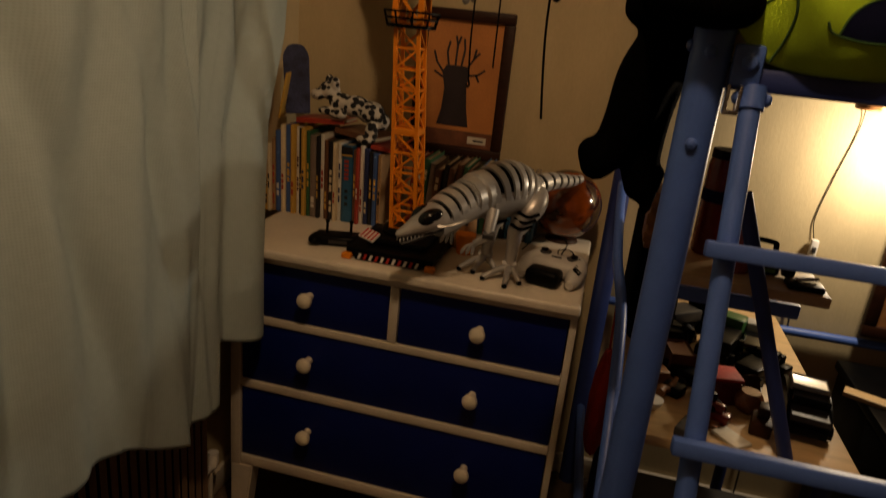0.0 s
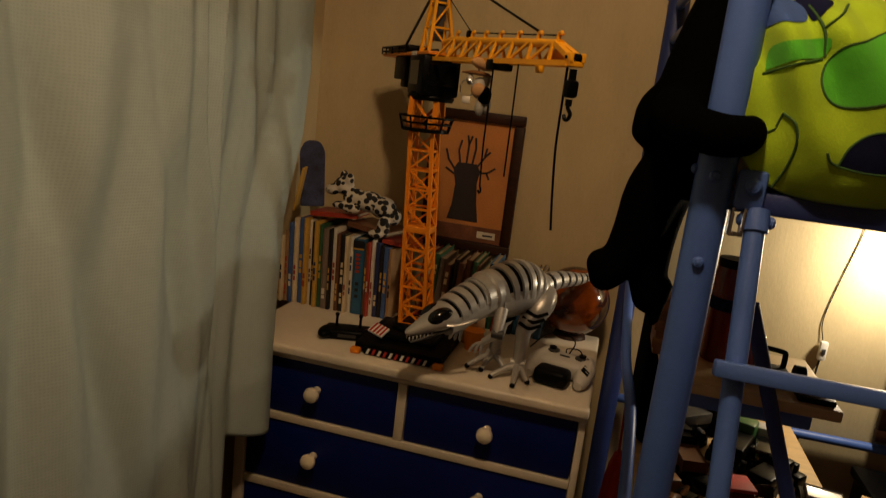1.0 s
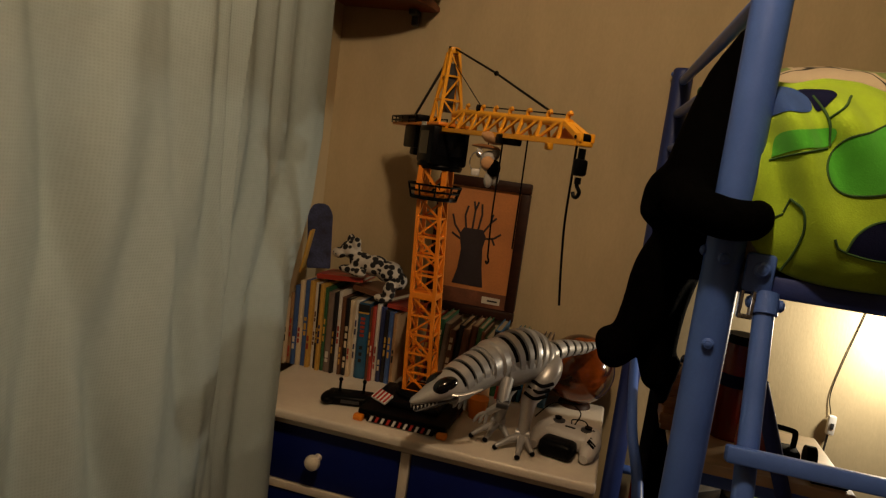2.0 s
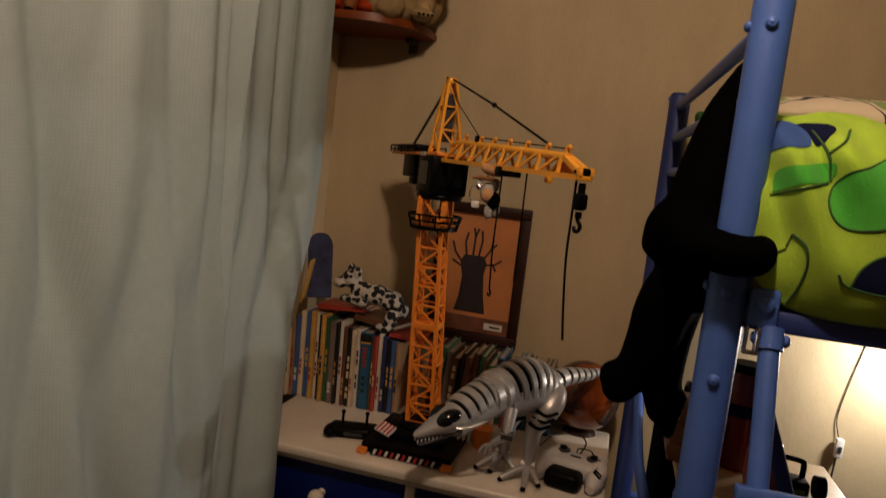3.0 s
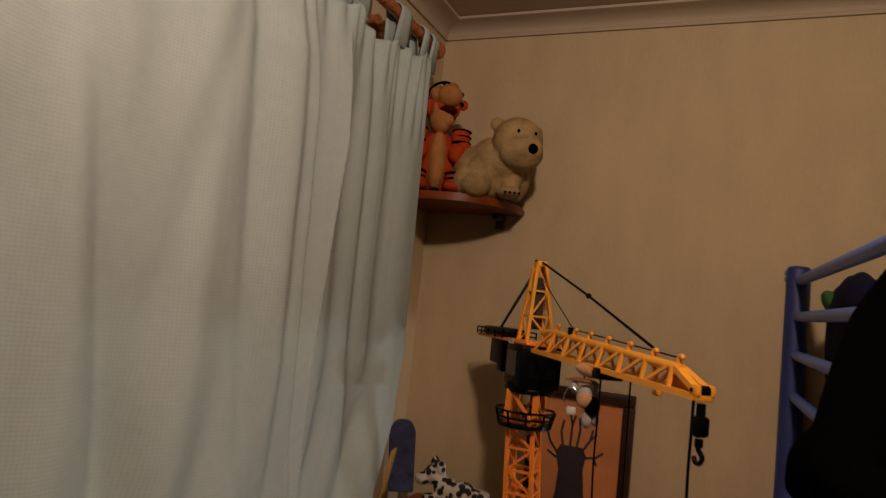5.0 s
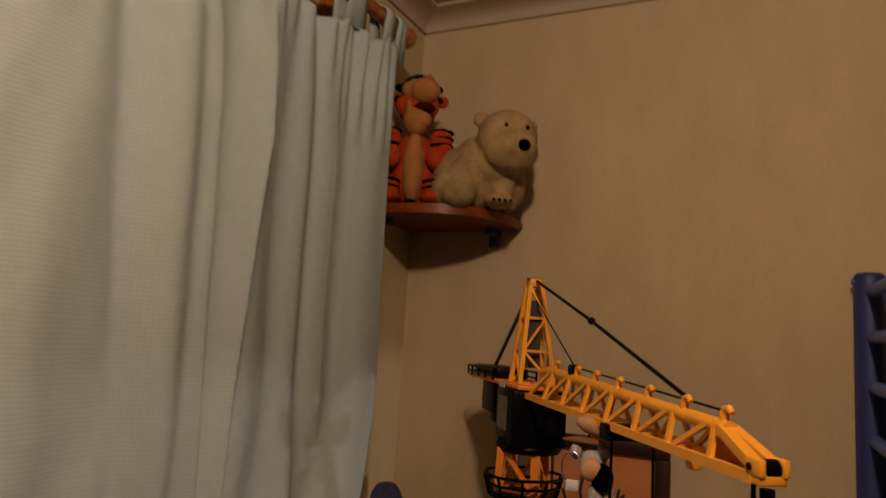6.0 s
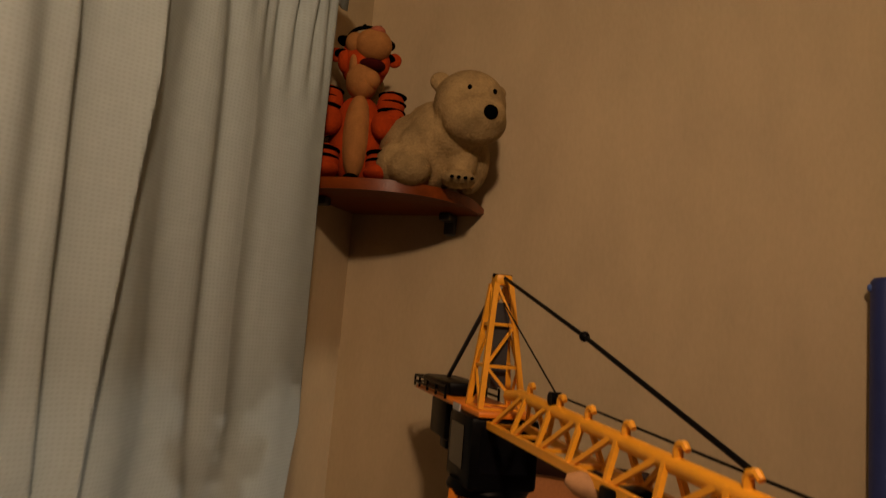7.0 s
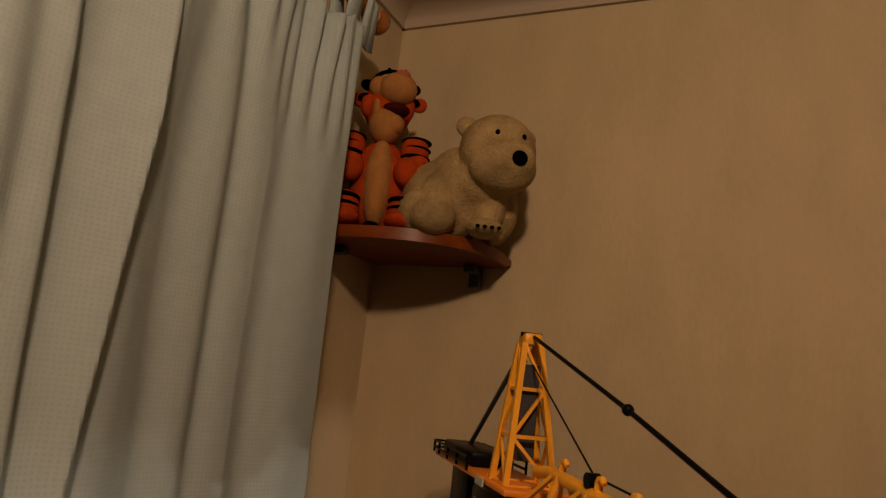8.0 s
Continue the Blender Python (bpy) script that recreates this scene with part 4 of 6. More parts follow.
def flat_book(c, sx, sy, t, turn, cover, tilt=(0, 0)):
    ob = thing("book", "book lying flat across the tops of the row", "book", "books on the chest")
    m = Matrix.Translation(c) @ Matrix.Rotation(radians(turn), 4, "Z") @ Matrix.Rotation(radians(tilt[0]), 4, "X") @ Matrix.Rotation(radians(tilt[1]), 4, "Y")
    bm = box(-sx / 2, sx / 2, -sy / 2, sy / 2, 0, 0.0025, m=m)
    box(-sx / 2, sx / 2, -sy / 2, sy / 2, t - 0.0025, t, m=m, bm=bm)
    box(-sx / 2, sx / 2, -sy / 2, -sy / 2 + 0.0025, 0.0025, t - 0.0025, m=m, bm=bm)
    part("cover", bm, CM[cover], ob)
    part("page_block", box(-sx / 2 + 0.003, sx / 2 - 0.003, -sy / 2 + 0.003, sy / 2 - 0.003, 0.0026, t - 0.0026, m=m), PAGES, ob)


flat_book((0.185, -0.19, 1.068), 0.13, 0.16, 0.013, 8, CW["cover_red"], (-4, -3))
flat_book((0.300, -0.19, 1.044), 0.12, 0.15, 0.014, -6, CW["cover_brown"], (-3, 6))
flat_book((0.375, -0.19, 1.018), 0.10, 0.15, 0.010, 12, CW["cover_red"], (-3, 6))

# standing blue board and leaning yellow book on the row
bm = prism([(-0.034, 0), (0.034, 0), (0.036, 0.155), (0.032, 0.170), (0.022, 0.186), (0.010, 0.191), (-0.010, 0.191), (-0.022, 0.186), (-0.033, 0.168), (-0.036, 0.155)], -0.008, 0.008)
bmesh.ops.bevel(bm, geom=bm.edges[:], offset=0.002, segments=2, affect="EDGES")
bmesh.ops.transform(bm, matrix=Matrix.Translation((0.070, -0.135, 1.070)) @ Matrix.Rotation(radians(22), 4, "Z") @ Matrix.Rotation(radians(-4), 4, "Y"), verts=bm.verts[:])
bb = thing("toy_board", "blue painted round-topped toy board standing on the books", "toy")
part("board", bm, mat("blue_board_paint", (0.04, 0.05, 0.12), 0.5, vary=0.6, scale=30), bb)
yb = thing("book", "thin yellow book leaning on the blue board", "book", "books on the chest")
m = Matrix.Translation((0.030, -0.16, 1.062)) @ Matrix.Rotation(radians(15), 4, "Z") @ Matrix.Rotation(radians(9), 4, "Y")
part("cover", box(0, 0.006, -0.05, 0.05, 0, 0.125, 0.001, m=m), CM[CW["cover_ochre"]], yb)

# spotted dog
dog = bmesh.new()
D = V(0.205, -0.235, 1.105)
for o, r in (((0.0, 0, 0.054), (0.029, 0.028, 0.025)), ((-0.026, -0.016, 0.042), (0.021, 0.017, 0.015)), ((0.020, -0.012, 0.074), (0.012, 0.013, 0.018)), ((-0.010, 0.020, 0.074), (0.012, 0.011, 0.020)),
             ((0.035, 0, 0.026), (0.034, 0.030, 0.025)), ((0.075, 0, 0.020), (0.042, 0.034, 0.029)), ((0.118, 0, 0.010), (0.038, 0.034, 0.030)), ((0.150, -0.004, -0.010), (0.022, 0.028, 0.024)),
             ((0.012, -0.030, 0.004), (0.030, 0.012, 0.012)), ((0.136, -0.036, -0.036), (0.018, 0.014, 0.030)), ((0.040, -0.036, 0.0), (0.026, 0.012, 0.012)), ((0.120, -0.045, -0.055), (0.022, 0.014, 0.011))):
    ball(D + Vector(o), r, dog, 3)
dgo = link("toy_dog", dog, FURSPOT)
rmd = dgo.modifiers.new("merge", "REMESH")
rmd.mode, rmd.voxel_size, rmd.use_smooth_shade = "VOXEL", 0.003, True
tagged(dgo, "black and white spotted plush dog lying on the books", "soft toy")

# ---- robot dinosaur ----
dino = thing("robot_dinosaur", "silver and black toy robot dinosaur standing on the chest", "toy robot")


def ribbed(name, pts, radii, silver_run, dark_run, flat=1.0, n=20, inset=0.88, label="", seg=10):
    """A ribbed shell: silver bands over a dark inner core."""
    cp = smoothcurve(pts, seg)
    cr = []
    for a, b in zip(radii, radii[1:]):
        cr += [a + (b - a) * k / seg for k in range(seg)]
    cr.append(radii[-1])
    core = part(name, tube(cp, [r * inset for r in cr], n, flat=flat, up=(0, 0, 1)), BLACK, dino, label)
    i, k = 0, 0
    while i < len(cp) - silver_run:
        sl = cp[i:i + silver_run + 1]
        part("rib", tube(sl, cr[i:i + silver_run + 1], n, flat=flat, up=(0, 0, 1)), SILVER, core, "silver rib band" if k == 0 else "")
        i += silver_run + dark_run
        k += 1
    return core


# neck, body and tail along the spine
ribbed("neck", [(0.612, -0.640, 0.972), (0.632, -0.600, 0.990), (0.652, -0.565, 1.003), (0.672, -0.535, 1.012)], [0.034, 0.040, 0.042, 0.043], 4, 2, 0.9)
part("collar", tube(smoothcurve([(0.664, -0.548, 1.008), (0.678, -0.524, 1.014), (0.690, -0.506, 1.018)], 5), [0.045] * 5 + [0.050] * 5 + [0.046], 22, flat=0.95, up=(0, 0, 1)), SILVER, dino)
ribbed("torso", [(0.690, -0.510, 1.014), (0.715, -0.478, 1.024), (0.738, -0.448, 1.026), (0.758, -0.420, 1.018), (0.776, -0.394, 1.006)], [0.048, 0.056, 0.058, 0.054, 0.040], 3, 3, 1.0)
part("back_shell", ball((0.768, -0.412, 1.010), (0.046, 0.050, 0.050)), SILVER, dino)
ribbed("tail", [(0.782, -0.380, 1.012), (0.812, -0.330, 1.020), (0.840, -0.284, 1.018), (0.866, -0.240, 1.013), (0.890, -0.200, 1.014)], [0.029, 0.024, 0.020, 0.016, 0.010], 4, 2, 1.0, 12)
# plain shells under the neck and chest
part("throat_shell", tube([(0.618, -0.636, 0.962), (0.640, -0.592, 0.980), (0.666, -0.546, 0.996), (0.690, -0.506, 1.002)], [0.028, 0.036, 0.040, 0.044], 20, up=(0, 0, 1)), SILVER, dino)
part("belly_shell", tube([(0.692, -0.508, 0.998), (0.715, -0.478, 1.006), (0.738, -0.448, 1.008), (0.758, -0.420, 1.002), (0.772, -0.398, 0.996)], [0.046, 0.053, 0.055, 0.050, 0.036], 22, up=(0, 0, 1)), SILVER, dino)
# head
HD = (V(0.555, -0.687, 0.945) - V(0.618, -0.632, 0.976)).normalized()
HP = [V(0.622, -0.630, 0.980), V(0.606, -0.645, 0.974), V(0.588, -0.659, 0.963), V(0.570, -0.674, 0.952), V(0.557, -0.686, 0.946), V(0.553, -0.690, 0.944)]
head = part("head", tube(HP, [0.034, 0.036, 0.027, 0.017, 0.010, 0.004], 20, flat=0.72, up=(0, 0, 1)), SILVER, dino, "silver pointed snout")
part("jaw", tube([p - V(-0.006, -0.003, 0.020) for p in HP[:5]], [0.022, 0.023, 0.018, 0.012, 0.006], 16, flat=0.45, up=(0, 0, 1)), DARKGREY, head)
side = HD.cross(V(0, 0, 1)).normalized()
for s in (-1, 1):
    mrot = HD.to_track_quat("X", "Z").to_matrix()
    part("eye_visor", ball(V(0.604, -0.647, 0.984) + side * s * 0.017, (0.029, 0.0175, 0.0175), m=mrot), GLOSSBLACK, head, "glossy black eye visor")
    part("cheek_fin", tube(smoothcurve([V(0.610, -0.641, 0.970) + side * s * 0.033, V(0.625, -0.628, 0.972) + side * s * 0.040, V(0.660, -0.600, 0.985) + side * s * 0.045], 5), [0.006] * 5 + [0.005] * 5 + [0.001], 8, flat=0.5, up=(0, 0, 1)), SILVER, head)
for i in range(7):
    for s in (-1, 1):
        p = V(0.592, -0.656, 0.949).lerp(V(0.558, -0.686, 0.937), i / 6) + side * s * (0.017 - 0.0017 * i)
        part("tooth", tube([p, p - V(0, 0, 0.007)], [0.0022, 0.0003], 6), WHITEPL, head)
# legs and arms
for thigh, knee, ankle, toes in (((0.796, -0.440, 0.985), (0.772, -0.492, 0.930), (0.770, -0.496, 0.850), ((0.718, -0.540, 0.826), (0.772, -0.566, 0.826), (0.800, -0.530, 0.826))),
                                 ((0.728, -0.412, 0.985), (0.712, -0.455, 0.925), (0.705, -0.452, 0.850), ((0.656, -0.506, 0.826), (0.690, -0.512, 0.826), (0.738, -0.480, 0.826)))):
    th, kn, an = Vector(thigh), Vector(knee), Vector(ankle)
    mrot = (kn - th).to_track_quat("Z", "Y").to_matrix()
    leg = part("leg", ball(th, (0.034, 0.028, 0.055), m=mrot), SILVER, dino, "silver thigh shell")
    for k in range(3):
        c = th.lerp(kn, 0.30 + 0.22 * k) + V(0.006, -0.014, 0)
        part("slot", tube(smoothcurve([c + V(-0.024, -0.004, 0.006), c + V(0, -0.014, 0), c + V(0.024, -0.004, 0.008)], 4), 0.0042, 8), BLACK, leg)
    part("shin", tube([th.lerp(kn, 0.6), kn, an], [0.026, 0.018, 0.012], 14), SILVER, leg)
    part("ankle_joint", tube([an + V(-0.016, 0, 0.004), an + V(0.016, 0, 0.004)], 0.012, 14), SILVER, leg)
    for tp in toes:
        tp = Vector(tp)
        mid = an.lerp(tp, 0.5) + V(0, 0, 0.006)
        part("toe", tube([an, mid, tp + V(0, 0, 0.004)], [0.010, 0.008, 0.0055], 10), SILVER, leg)
        part("toe_cap", ball(tp + V(0, 0, 0.002), (0.0065, 0.0065, 0.0055), sub=2), BLACK, leg)
for sh, el, wr, tip in (((0.722, -0.530, 0.985), (0.722, -0.560, 0.935), (0.694, -0.556, 0.910), (0.678, -0.560, 0.888)), ((0.668, -0.478, 0.980), (0.650, -0.500, 0.940), (0.634, -0.515, 0.918), (0.622, -0.525, 0.895))):
    sh, el, wr, tip = map(Vector, (sh, el, wr, tip))
    arm = part("arm", tube([sh, sh.lerp(el, 0.5), el], [0.015, 0.013, 0.010], 14), SILVER, dino)
    part("elbow", tube([el + V(-0.011, 0, 0), el + V(0.014, 0, 0)], 0.0105, 14), DARKGREY, arm)
    part("forearm", tube([el, wr], [0.009, 0.008], 12), SILVER, arm)
    for o in (-0.008, 0.0, 0.008):
        part("claw", tube(smoothcurve([wr, wr.lerp(tip, 0.6) + V(o, 0, 0.004), tip + V(o * 1.6, 0, -0.006)], 4), [0.004] * 8 + [0.001], 8), SILVER, arm)

# ---- things on the chest ----
rem = thing("crane_remote", "black cable remote control with two stick antennas", "remote control")
m = Matrix.Translation((0.343, -0.468, TOPZ)) @ Matrix.Rotation(radians(16), 4, "Z")
bm = bmesh.new()
box(-0.058, 0.058, -0.030, 0.030, 0.0, 0.026, 0.010, 3, bm=bm, m=m)
for s in (-1, 1):
    ball(m @ V(s * 0.050, -0.008, 0.014), (0.020, 0.036, 0.0139), bm, 3)
part("case", bm, BLACK, rem)
part("label_plate", box(-0.022, 0.022, -0.0315, -0.0298, 0.009, 0.017, m=m), DARKGREY, rem)
for s in (-0.030, 0.028):
    part("stick", tube([m @ V(s, 0.004, 0.022), m @ V(s, 0.008, 0.052)], 0.0035, 8), BLACK, rem)
    part("stick_tip", ball(m @ V(s, 0.008, 0.054), 0.0055, sub=2), BLACK, rem)
card = thing("paper_scrap", "small white folded paper beside the crane base", "paper")
part("sheet", box(0.378, 0.418, -0.365, -0.325, TOPZ, TOPZ + 0.004, 0.001, m=None), PAPER, card)

pad = thing("game_controller", "white and grey remote controller with dark grips", "game controller")
m = Matrix.Translation((0.868, -0.432, TOPZ)) @ Matrix.Rotation(radians(-12), 4, "Z")
bm = bmesh.new()
box(-0.056, 0.056, -0.035, 0.052, 0.006, 0.046, 0.014, 3, bm=bm, m=m)
for s in (-1, 1):
    tube([m @ V(s * 0.044, 0.035, 0.028), m @ V(s * 0.056, -0.01, 0.026), m @ V(s * 0.060, -0.055, 0.018), m @ V(s * 0.058, -0.075, 0.014)], [0.024, 0.024, 0.018, 0.010], 16, bm)
part("shell", bm, GREYWHITE, pad)
bm = bmesh.new()
box(-0.043, 0.036, -0.095, -0.040, 0.002, 0.040, 0.013, 3, bm=bm, m=m)
part("front_grip", bm, BLACK, pad, "black rubber front grip")
for x, y in ((-0.036, 0.026), (0.040, 0.014)):
    part("thumb_ring", tube([m @ V(x, y, 0.043), m @ V(x, y, 0.0495), m @ V(x, y, 0.051)], [0.017, 0.017, 0.012], 20), DARKGREY, pad)
    part("thumb_stick", tube([m @ V(x, y, 0.050), m @ V(x, y, 0.056)], [0.007, 0.009], 14), BLACK, pad)
part("slot", box(-0.012, 0.012, 0.002, 0.010, 0.0455, 0.0475, 0.001, m=m), BLACK, pad)
for k in range(4):
    part("grip_stripe", tube([m @ V(0.055, -0.010 - 0.012 * k, 0.046), m @ V(0.072, -0.014 - 0.012 * k, 0.036)], 0.0028, 8), BLACK, pad)
part("aerial_wire", tube(smoothcurve([m @ V(0.004, 0.03, 0.046), m @ V(0.012, 0.036, 0.075), m @ V(-0.02, 0.05, 0.085), m @ V(-0.065, 0.06, 0.070), m @ V(-0.10, 0.05, 0.03)], 8), 0.0016, 6), BLACK, pad)
part("aerial_wire", tube(smoothcurve([m @ V(-0.004, 0.03, 0.046), m @ V(0.0, 0.022, 0.06), m @ V(0.03, 0.014, 0.066), m @ V(0.044, 0.010, 0.05)], 8), 0.0014, 6), BLACK, pad)

globe = thing("amber_globe", "glossy mottled amber and brown round globe", "ornament")
part("sphere", ball((0.862, -0.125, TOPZ + 0.102), 0.094, sub=4), AMBER, globe)
part("foot", tube([(0.862, -0.125, TOPZ), (0.862, -0.125, TOPZ + 0.008), (0.862, -0.125, TOPZ + 0.016)], [0.045, 0.042, 0.030], 24), DARKWOOD, globe)
sm = thing("plush_ball", "tan and white fluffy toy behind the robot", "soft toy")
part("body", ball((0.630, -0.330, TOPZ + 0.130), (0.034, 0.030, 0.026)), FURWHITE, sm)
part("stand", tube([(0.630, -0.330, TOPZ), (0.630, -0.330, TOPZ + 0.11)], [0.03, 0.024], 14), SCARF, sm)
cup = thing("orange_cup", "small orange plastic cup behind the crane base", "cup")
part("cup_wall", tube([(0.640, -0.375, TOPZ), (0.640, -0.375, TOPZ + 0.050)], [0.020, 0.026], 18), ORANGE, cup)

# ---- soft toys on the corner shelf ----
SZ = 1.870
tig = thing("toy_tiger", "orange and black striped plush tiger sitting on the corner shelf", "soft toy")
TIG = [("body_part", FURORANGE), ("pale_patch", FURBELLY), ("stripe", FURBLACK), ("paw", FURORANGE), ("nose", mat("pink_plush", (0.42, 0.13, 0.06), 0.9, bump=0.3, spec=0.1)), ("mouth", mat("dark_red_felt", (0.05, 0.004, 0.003), 0.9, spec=0.1))]
T = V(0.090, -0.172, SZ)
face = V(0.42, -0.90, 0).normalized()
sid = V(0.90, 0.42, 0)


def tp(s, f, z):
    return T + sid * s * 1.06 + face * f + V(0, 0, z * 1.10)


MF = Matrix(((sid.x, face.x, 0), (sid.y, face.y, 0), (0, 0, 1)))


def tb(s, f, z, r, index=0, sub=3):
    nm, mm = TIG[index]
    part(nm, ball(tp(s, f, z), [q * 1.05 for q in r], None, sub, MF), mm, tig)


tb(0, 0, 0.085, (0.052, 0.045, 0.085))
tb(0, 0.020, 0.085, (0.027, 0.040, 0.080), 1)
for s in (-1, 1):
    tb(s * 0.056, 0.010, 0.148, (0.026, 0.026, 0.030))
    tb(s * 0.064, 0.022, 0.112, (0.022, 0.024, 0.036))
    tb(s * 0.048, 0.044, 0.104, (0.023, 0.022, 0.026), 3)
    tb(s * 0.048, 0.050, 0.030, (0.026, 0.034, 0.034))
    tb(s * 0.050, 0.062, 0.016, (0.030, 0.036, 0.016))
    tb(s * 0.054, -0.004, 0.238, (0.014, 0.008, 0.014), 3)
    tb(s * 0.034, 0.016, 0.222, (0.014, 0.018, 0.024))
tb(0, 0.0, 0.228, (0.045, 0.043, 0.055))
tb(0, 0.020, 0.185, (0.030, 0.034, 0.034), 1)
tb(0.016, 0.036, 0.247, (0.034, 0.032, 0.030), 1)
tb(0.022, 0.050, 0.268, (0.014, 0.013, 0.009), 4)
tb(0.016, 0.032, 0.212, (0.025, 0.022, 0.012), 5)
tb(0.012, 0.031, 0.186, (0.022, 0.023, 0.020), 1)
tb(-0.016, 0.026, 0.212, (0.010, 0.018, 0.026), 1)
tb(-0.018, 0.030, 0.250, (0.018, 0.020, 0.020), 1)
tb(0.0, 0.058, 0.006, (0.014, 0.014, 0.008), 2)
part("stripe", tube(smoothcurve([tp(-0.040, 0.012, 0.258), tp(-0.02, 0.020, 0.279), tp(0.008, 0.020, 0.285), tp(0.032, 0.012, 0.275)], 5), 0.0038, 8), FURBLACK, tig)
for s in (-1, 1):
    for z, f0 in ((0.168, 0.004), (0.152, 0.010), (0.136, 0.014)):
        tb(s * 0.058, f0, z, (0.0270, 0.0270, 0.0058), 2, 3)
    for z, f0 in ((0.122, 0.020), (0.106, 0.022), (0.092, 0.022)):
        tb(s * 0.065, f0, z, (0.0231, 0.0240, 0.0055), 2, 3)
    for z in (0.050, 0.036, 0.022):
        tb(s * 0.049, 0.054, z, (0.0268, 0.0372, 0.0052), 2, 3)
    tb(s * 0.040, 0.006, 0.236, (0.0165, 0.026, 0.005), 2, 3)
    tb(s * 0.040, 0.004, 0.262, (0.0140, 0.024, 0.005), 2, 3)
    tb(s * 0.014 + 0.012, 0.054, 0.272, (0.0042, 0.0042, 0.0052), 2, 2)

bear = bmesh.new()
B0 = V(0.238, -0.136, SZ)
bf = V(0.50, -0.86, 0).normalized()
bs = V(0.86, 0.50, 0)
MB2 = Matrix(((bs.x, bf.x, 0), (bs.y, bf.y, 0), (0, 0, 1)))


def bb_(s, f, z, r, index=0, tilt=0.0):
    ball(B0 + bs * (s * 1.1) + bf * f + V(0, 0, z), [q * 1.16 for q in r], bear, 3, MB2 @ Matrix.Rotation(radians(tilt), 3, "X"), index)


bb_(-0.022, -0.010, 0.070, (0.070, 0.070, 0.070))
bb_(0.002, 0.018, 0.098, (0.060, 0.056, 0.062))
bb_(0.026, 0.050, 0.100, (0.050, 0.044, 0.044))
bb_(0.044, 0.078, 0.150, (0.058, 0.053, 0.055))
bb_(0.056, 0.118, 0.122, (0.040, 0.034, 0.034))
bb_(0.050, 0.104, 0.114, (0.050, 0.038, 0.038))
bb_(-0.006, 0.064, 0.192, (0.018, 0.010, 0.017))
bb_(0.094, 0.062, 0.186, (0.013, 0.009, 0.013))
bb_(-0.046, 0.058, 0.026, (0.036, 0.040, 0.028))
bb_(-0.066, 0.030, 0.036, (0.034, 0.042, 0.036))
bb_(0.042, 0.050, 0.062, (0.026, 0.027, 0.050))
bb_(0.062, 0.004, 0.066, (0.034, 0.044, 0.056))
bb_(-0.040, 0.052, 0.056, (0.027, 0.028, 0.046))
bb_(0.036, 0.070, 0.014, (0.028, 0.034, 0.014))
tagged_bear = link("toy_polar_bear", bear, [FURWHITE, FURBLACK])
rm = tagged_bear.modifiers.new("merge", "REMESH")
rm.mode, rm.voxel_size = "VOXEL", 0.0035
rm.use_smooth_shade = True
sm_ = tagged_bear.modifiers.new("soft", "SMOOTH")
sm_.factor, sm_.iterations = 0.6, 7
tagged(tagged_bear, "cream plush polar bear sitting on the corner shelf", "soft toy")


def feat(nm, s, f, z, r):
    part(nm, ball(B0 + bs * s + bf * f + V(0, 0, z), r, None, 3, MB2), FURBLACK, tagged_bear)


feat("nose", 0.072, 0.152, 0.118, (0.0140, 0.010, 0.0130))
feat("eye", 0.036, 0.135, 0.163, (0.0042, 0.005, 0.0050))
feat("eye", 0.082, 0.129, 0.163, (0.0042, 0.005, 0.0050))
for k in range(4):
    feat("claw", 0.022 + 0.012 * k, 0.107, 0.010, (0.0036, 0.0055, 0.0028))
sc2 = thing("plush_toy", "pale plush toy tucked behind the tiger", "soft toy")
part("body", ball((0.055, -0.075, SZ + 0.105), (0.045, 0.040, 0.105)), FURWHITE, sc2)
part("head", ball((0.052, -0.085, SZ + 0.235), (0.036, 0.034, 0.034)), FURWHITE, sc2)

# ---- black monkey on the bed post ----
mk = bmesh.new()


def limb(pts, radii, seg=6):
    cp = smoothcurve(pts, seg)
    cr = []
    for a, b in zip(radii, radii[1:]):
        cr += [a + (b - a) * k / seg for k in range(seg)]
    tube(cp, cr + [radii[-1]], 14, mk)
    ball(cp[0], radii[0], mk, 2)
    ball(cp[-1], radii[-1], mk, 2)


limb([(1.045, -0.94, 1.655), (1.03, -0.93, 1.60), (1.015, -0.94, 1.53), (1.005, -0.955, 1.45), (1.01, -0.95, 1.40)], [0.030, 0.044, 0.050, 0.058, 0.048])
limb([(0.985, -0.985, 1.44), (0.995, -1.045, 1.425), (1.030, -1.078, 1.418), (1.058, -1.076, 1.420), (1.070, -1.045, 1.43)], [0.038, 0.029, 0.027, 0.026, 0.018])
limb([(1.01, -0.95, 1.39), (0.975, -0.95, 1.33), (0.962, -0.95, 1.27), (0.945, -0.952, 1.225), (0.925, -0.955, 1.195)], [0.046, 0.042, 0.038, 0.030, 0.026])
limb([(1.00, -0.93, 1.36), (0.988, -0.93, 1.28), (0.985, -0.93, 1.21), (0.990, -0.935, 1.165)], [0.036, 0.032, 0.030, 0.022])
limb([(0.930, -0.955, 1.205), (0.915, -0.955, 1.212)], [0.028, 0.022])
limb([(1.015, -0.93, 1.19), (1.005, -0.935, 1.13)], [0.012, 0.009])
limb([(0.955, -0.95, 1.415), (0.965, -0.95, 1.44), (0.99, -0.955, 1.46)], [0.030, 0.036, 0.04])
mko = link("toy_monkey", mk, FURBLACK)
rm = mko.modifiers.new("merge", "REMESH")
rm.mode, rm.voxel_size, rm.use_smooth_shade = "VOXEL", 0.006, True
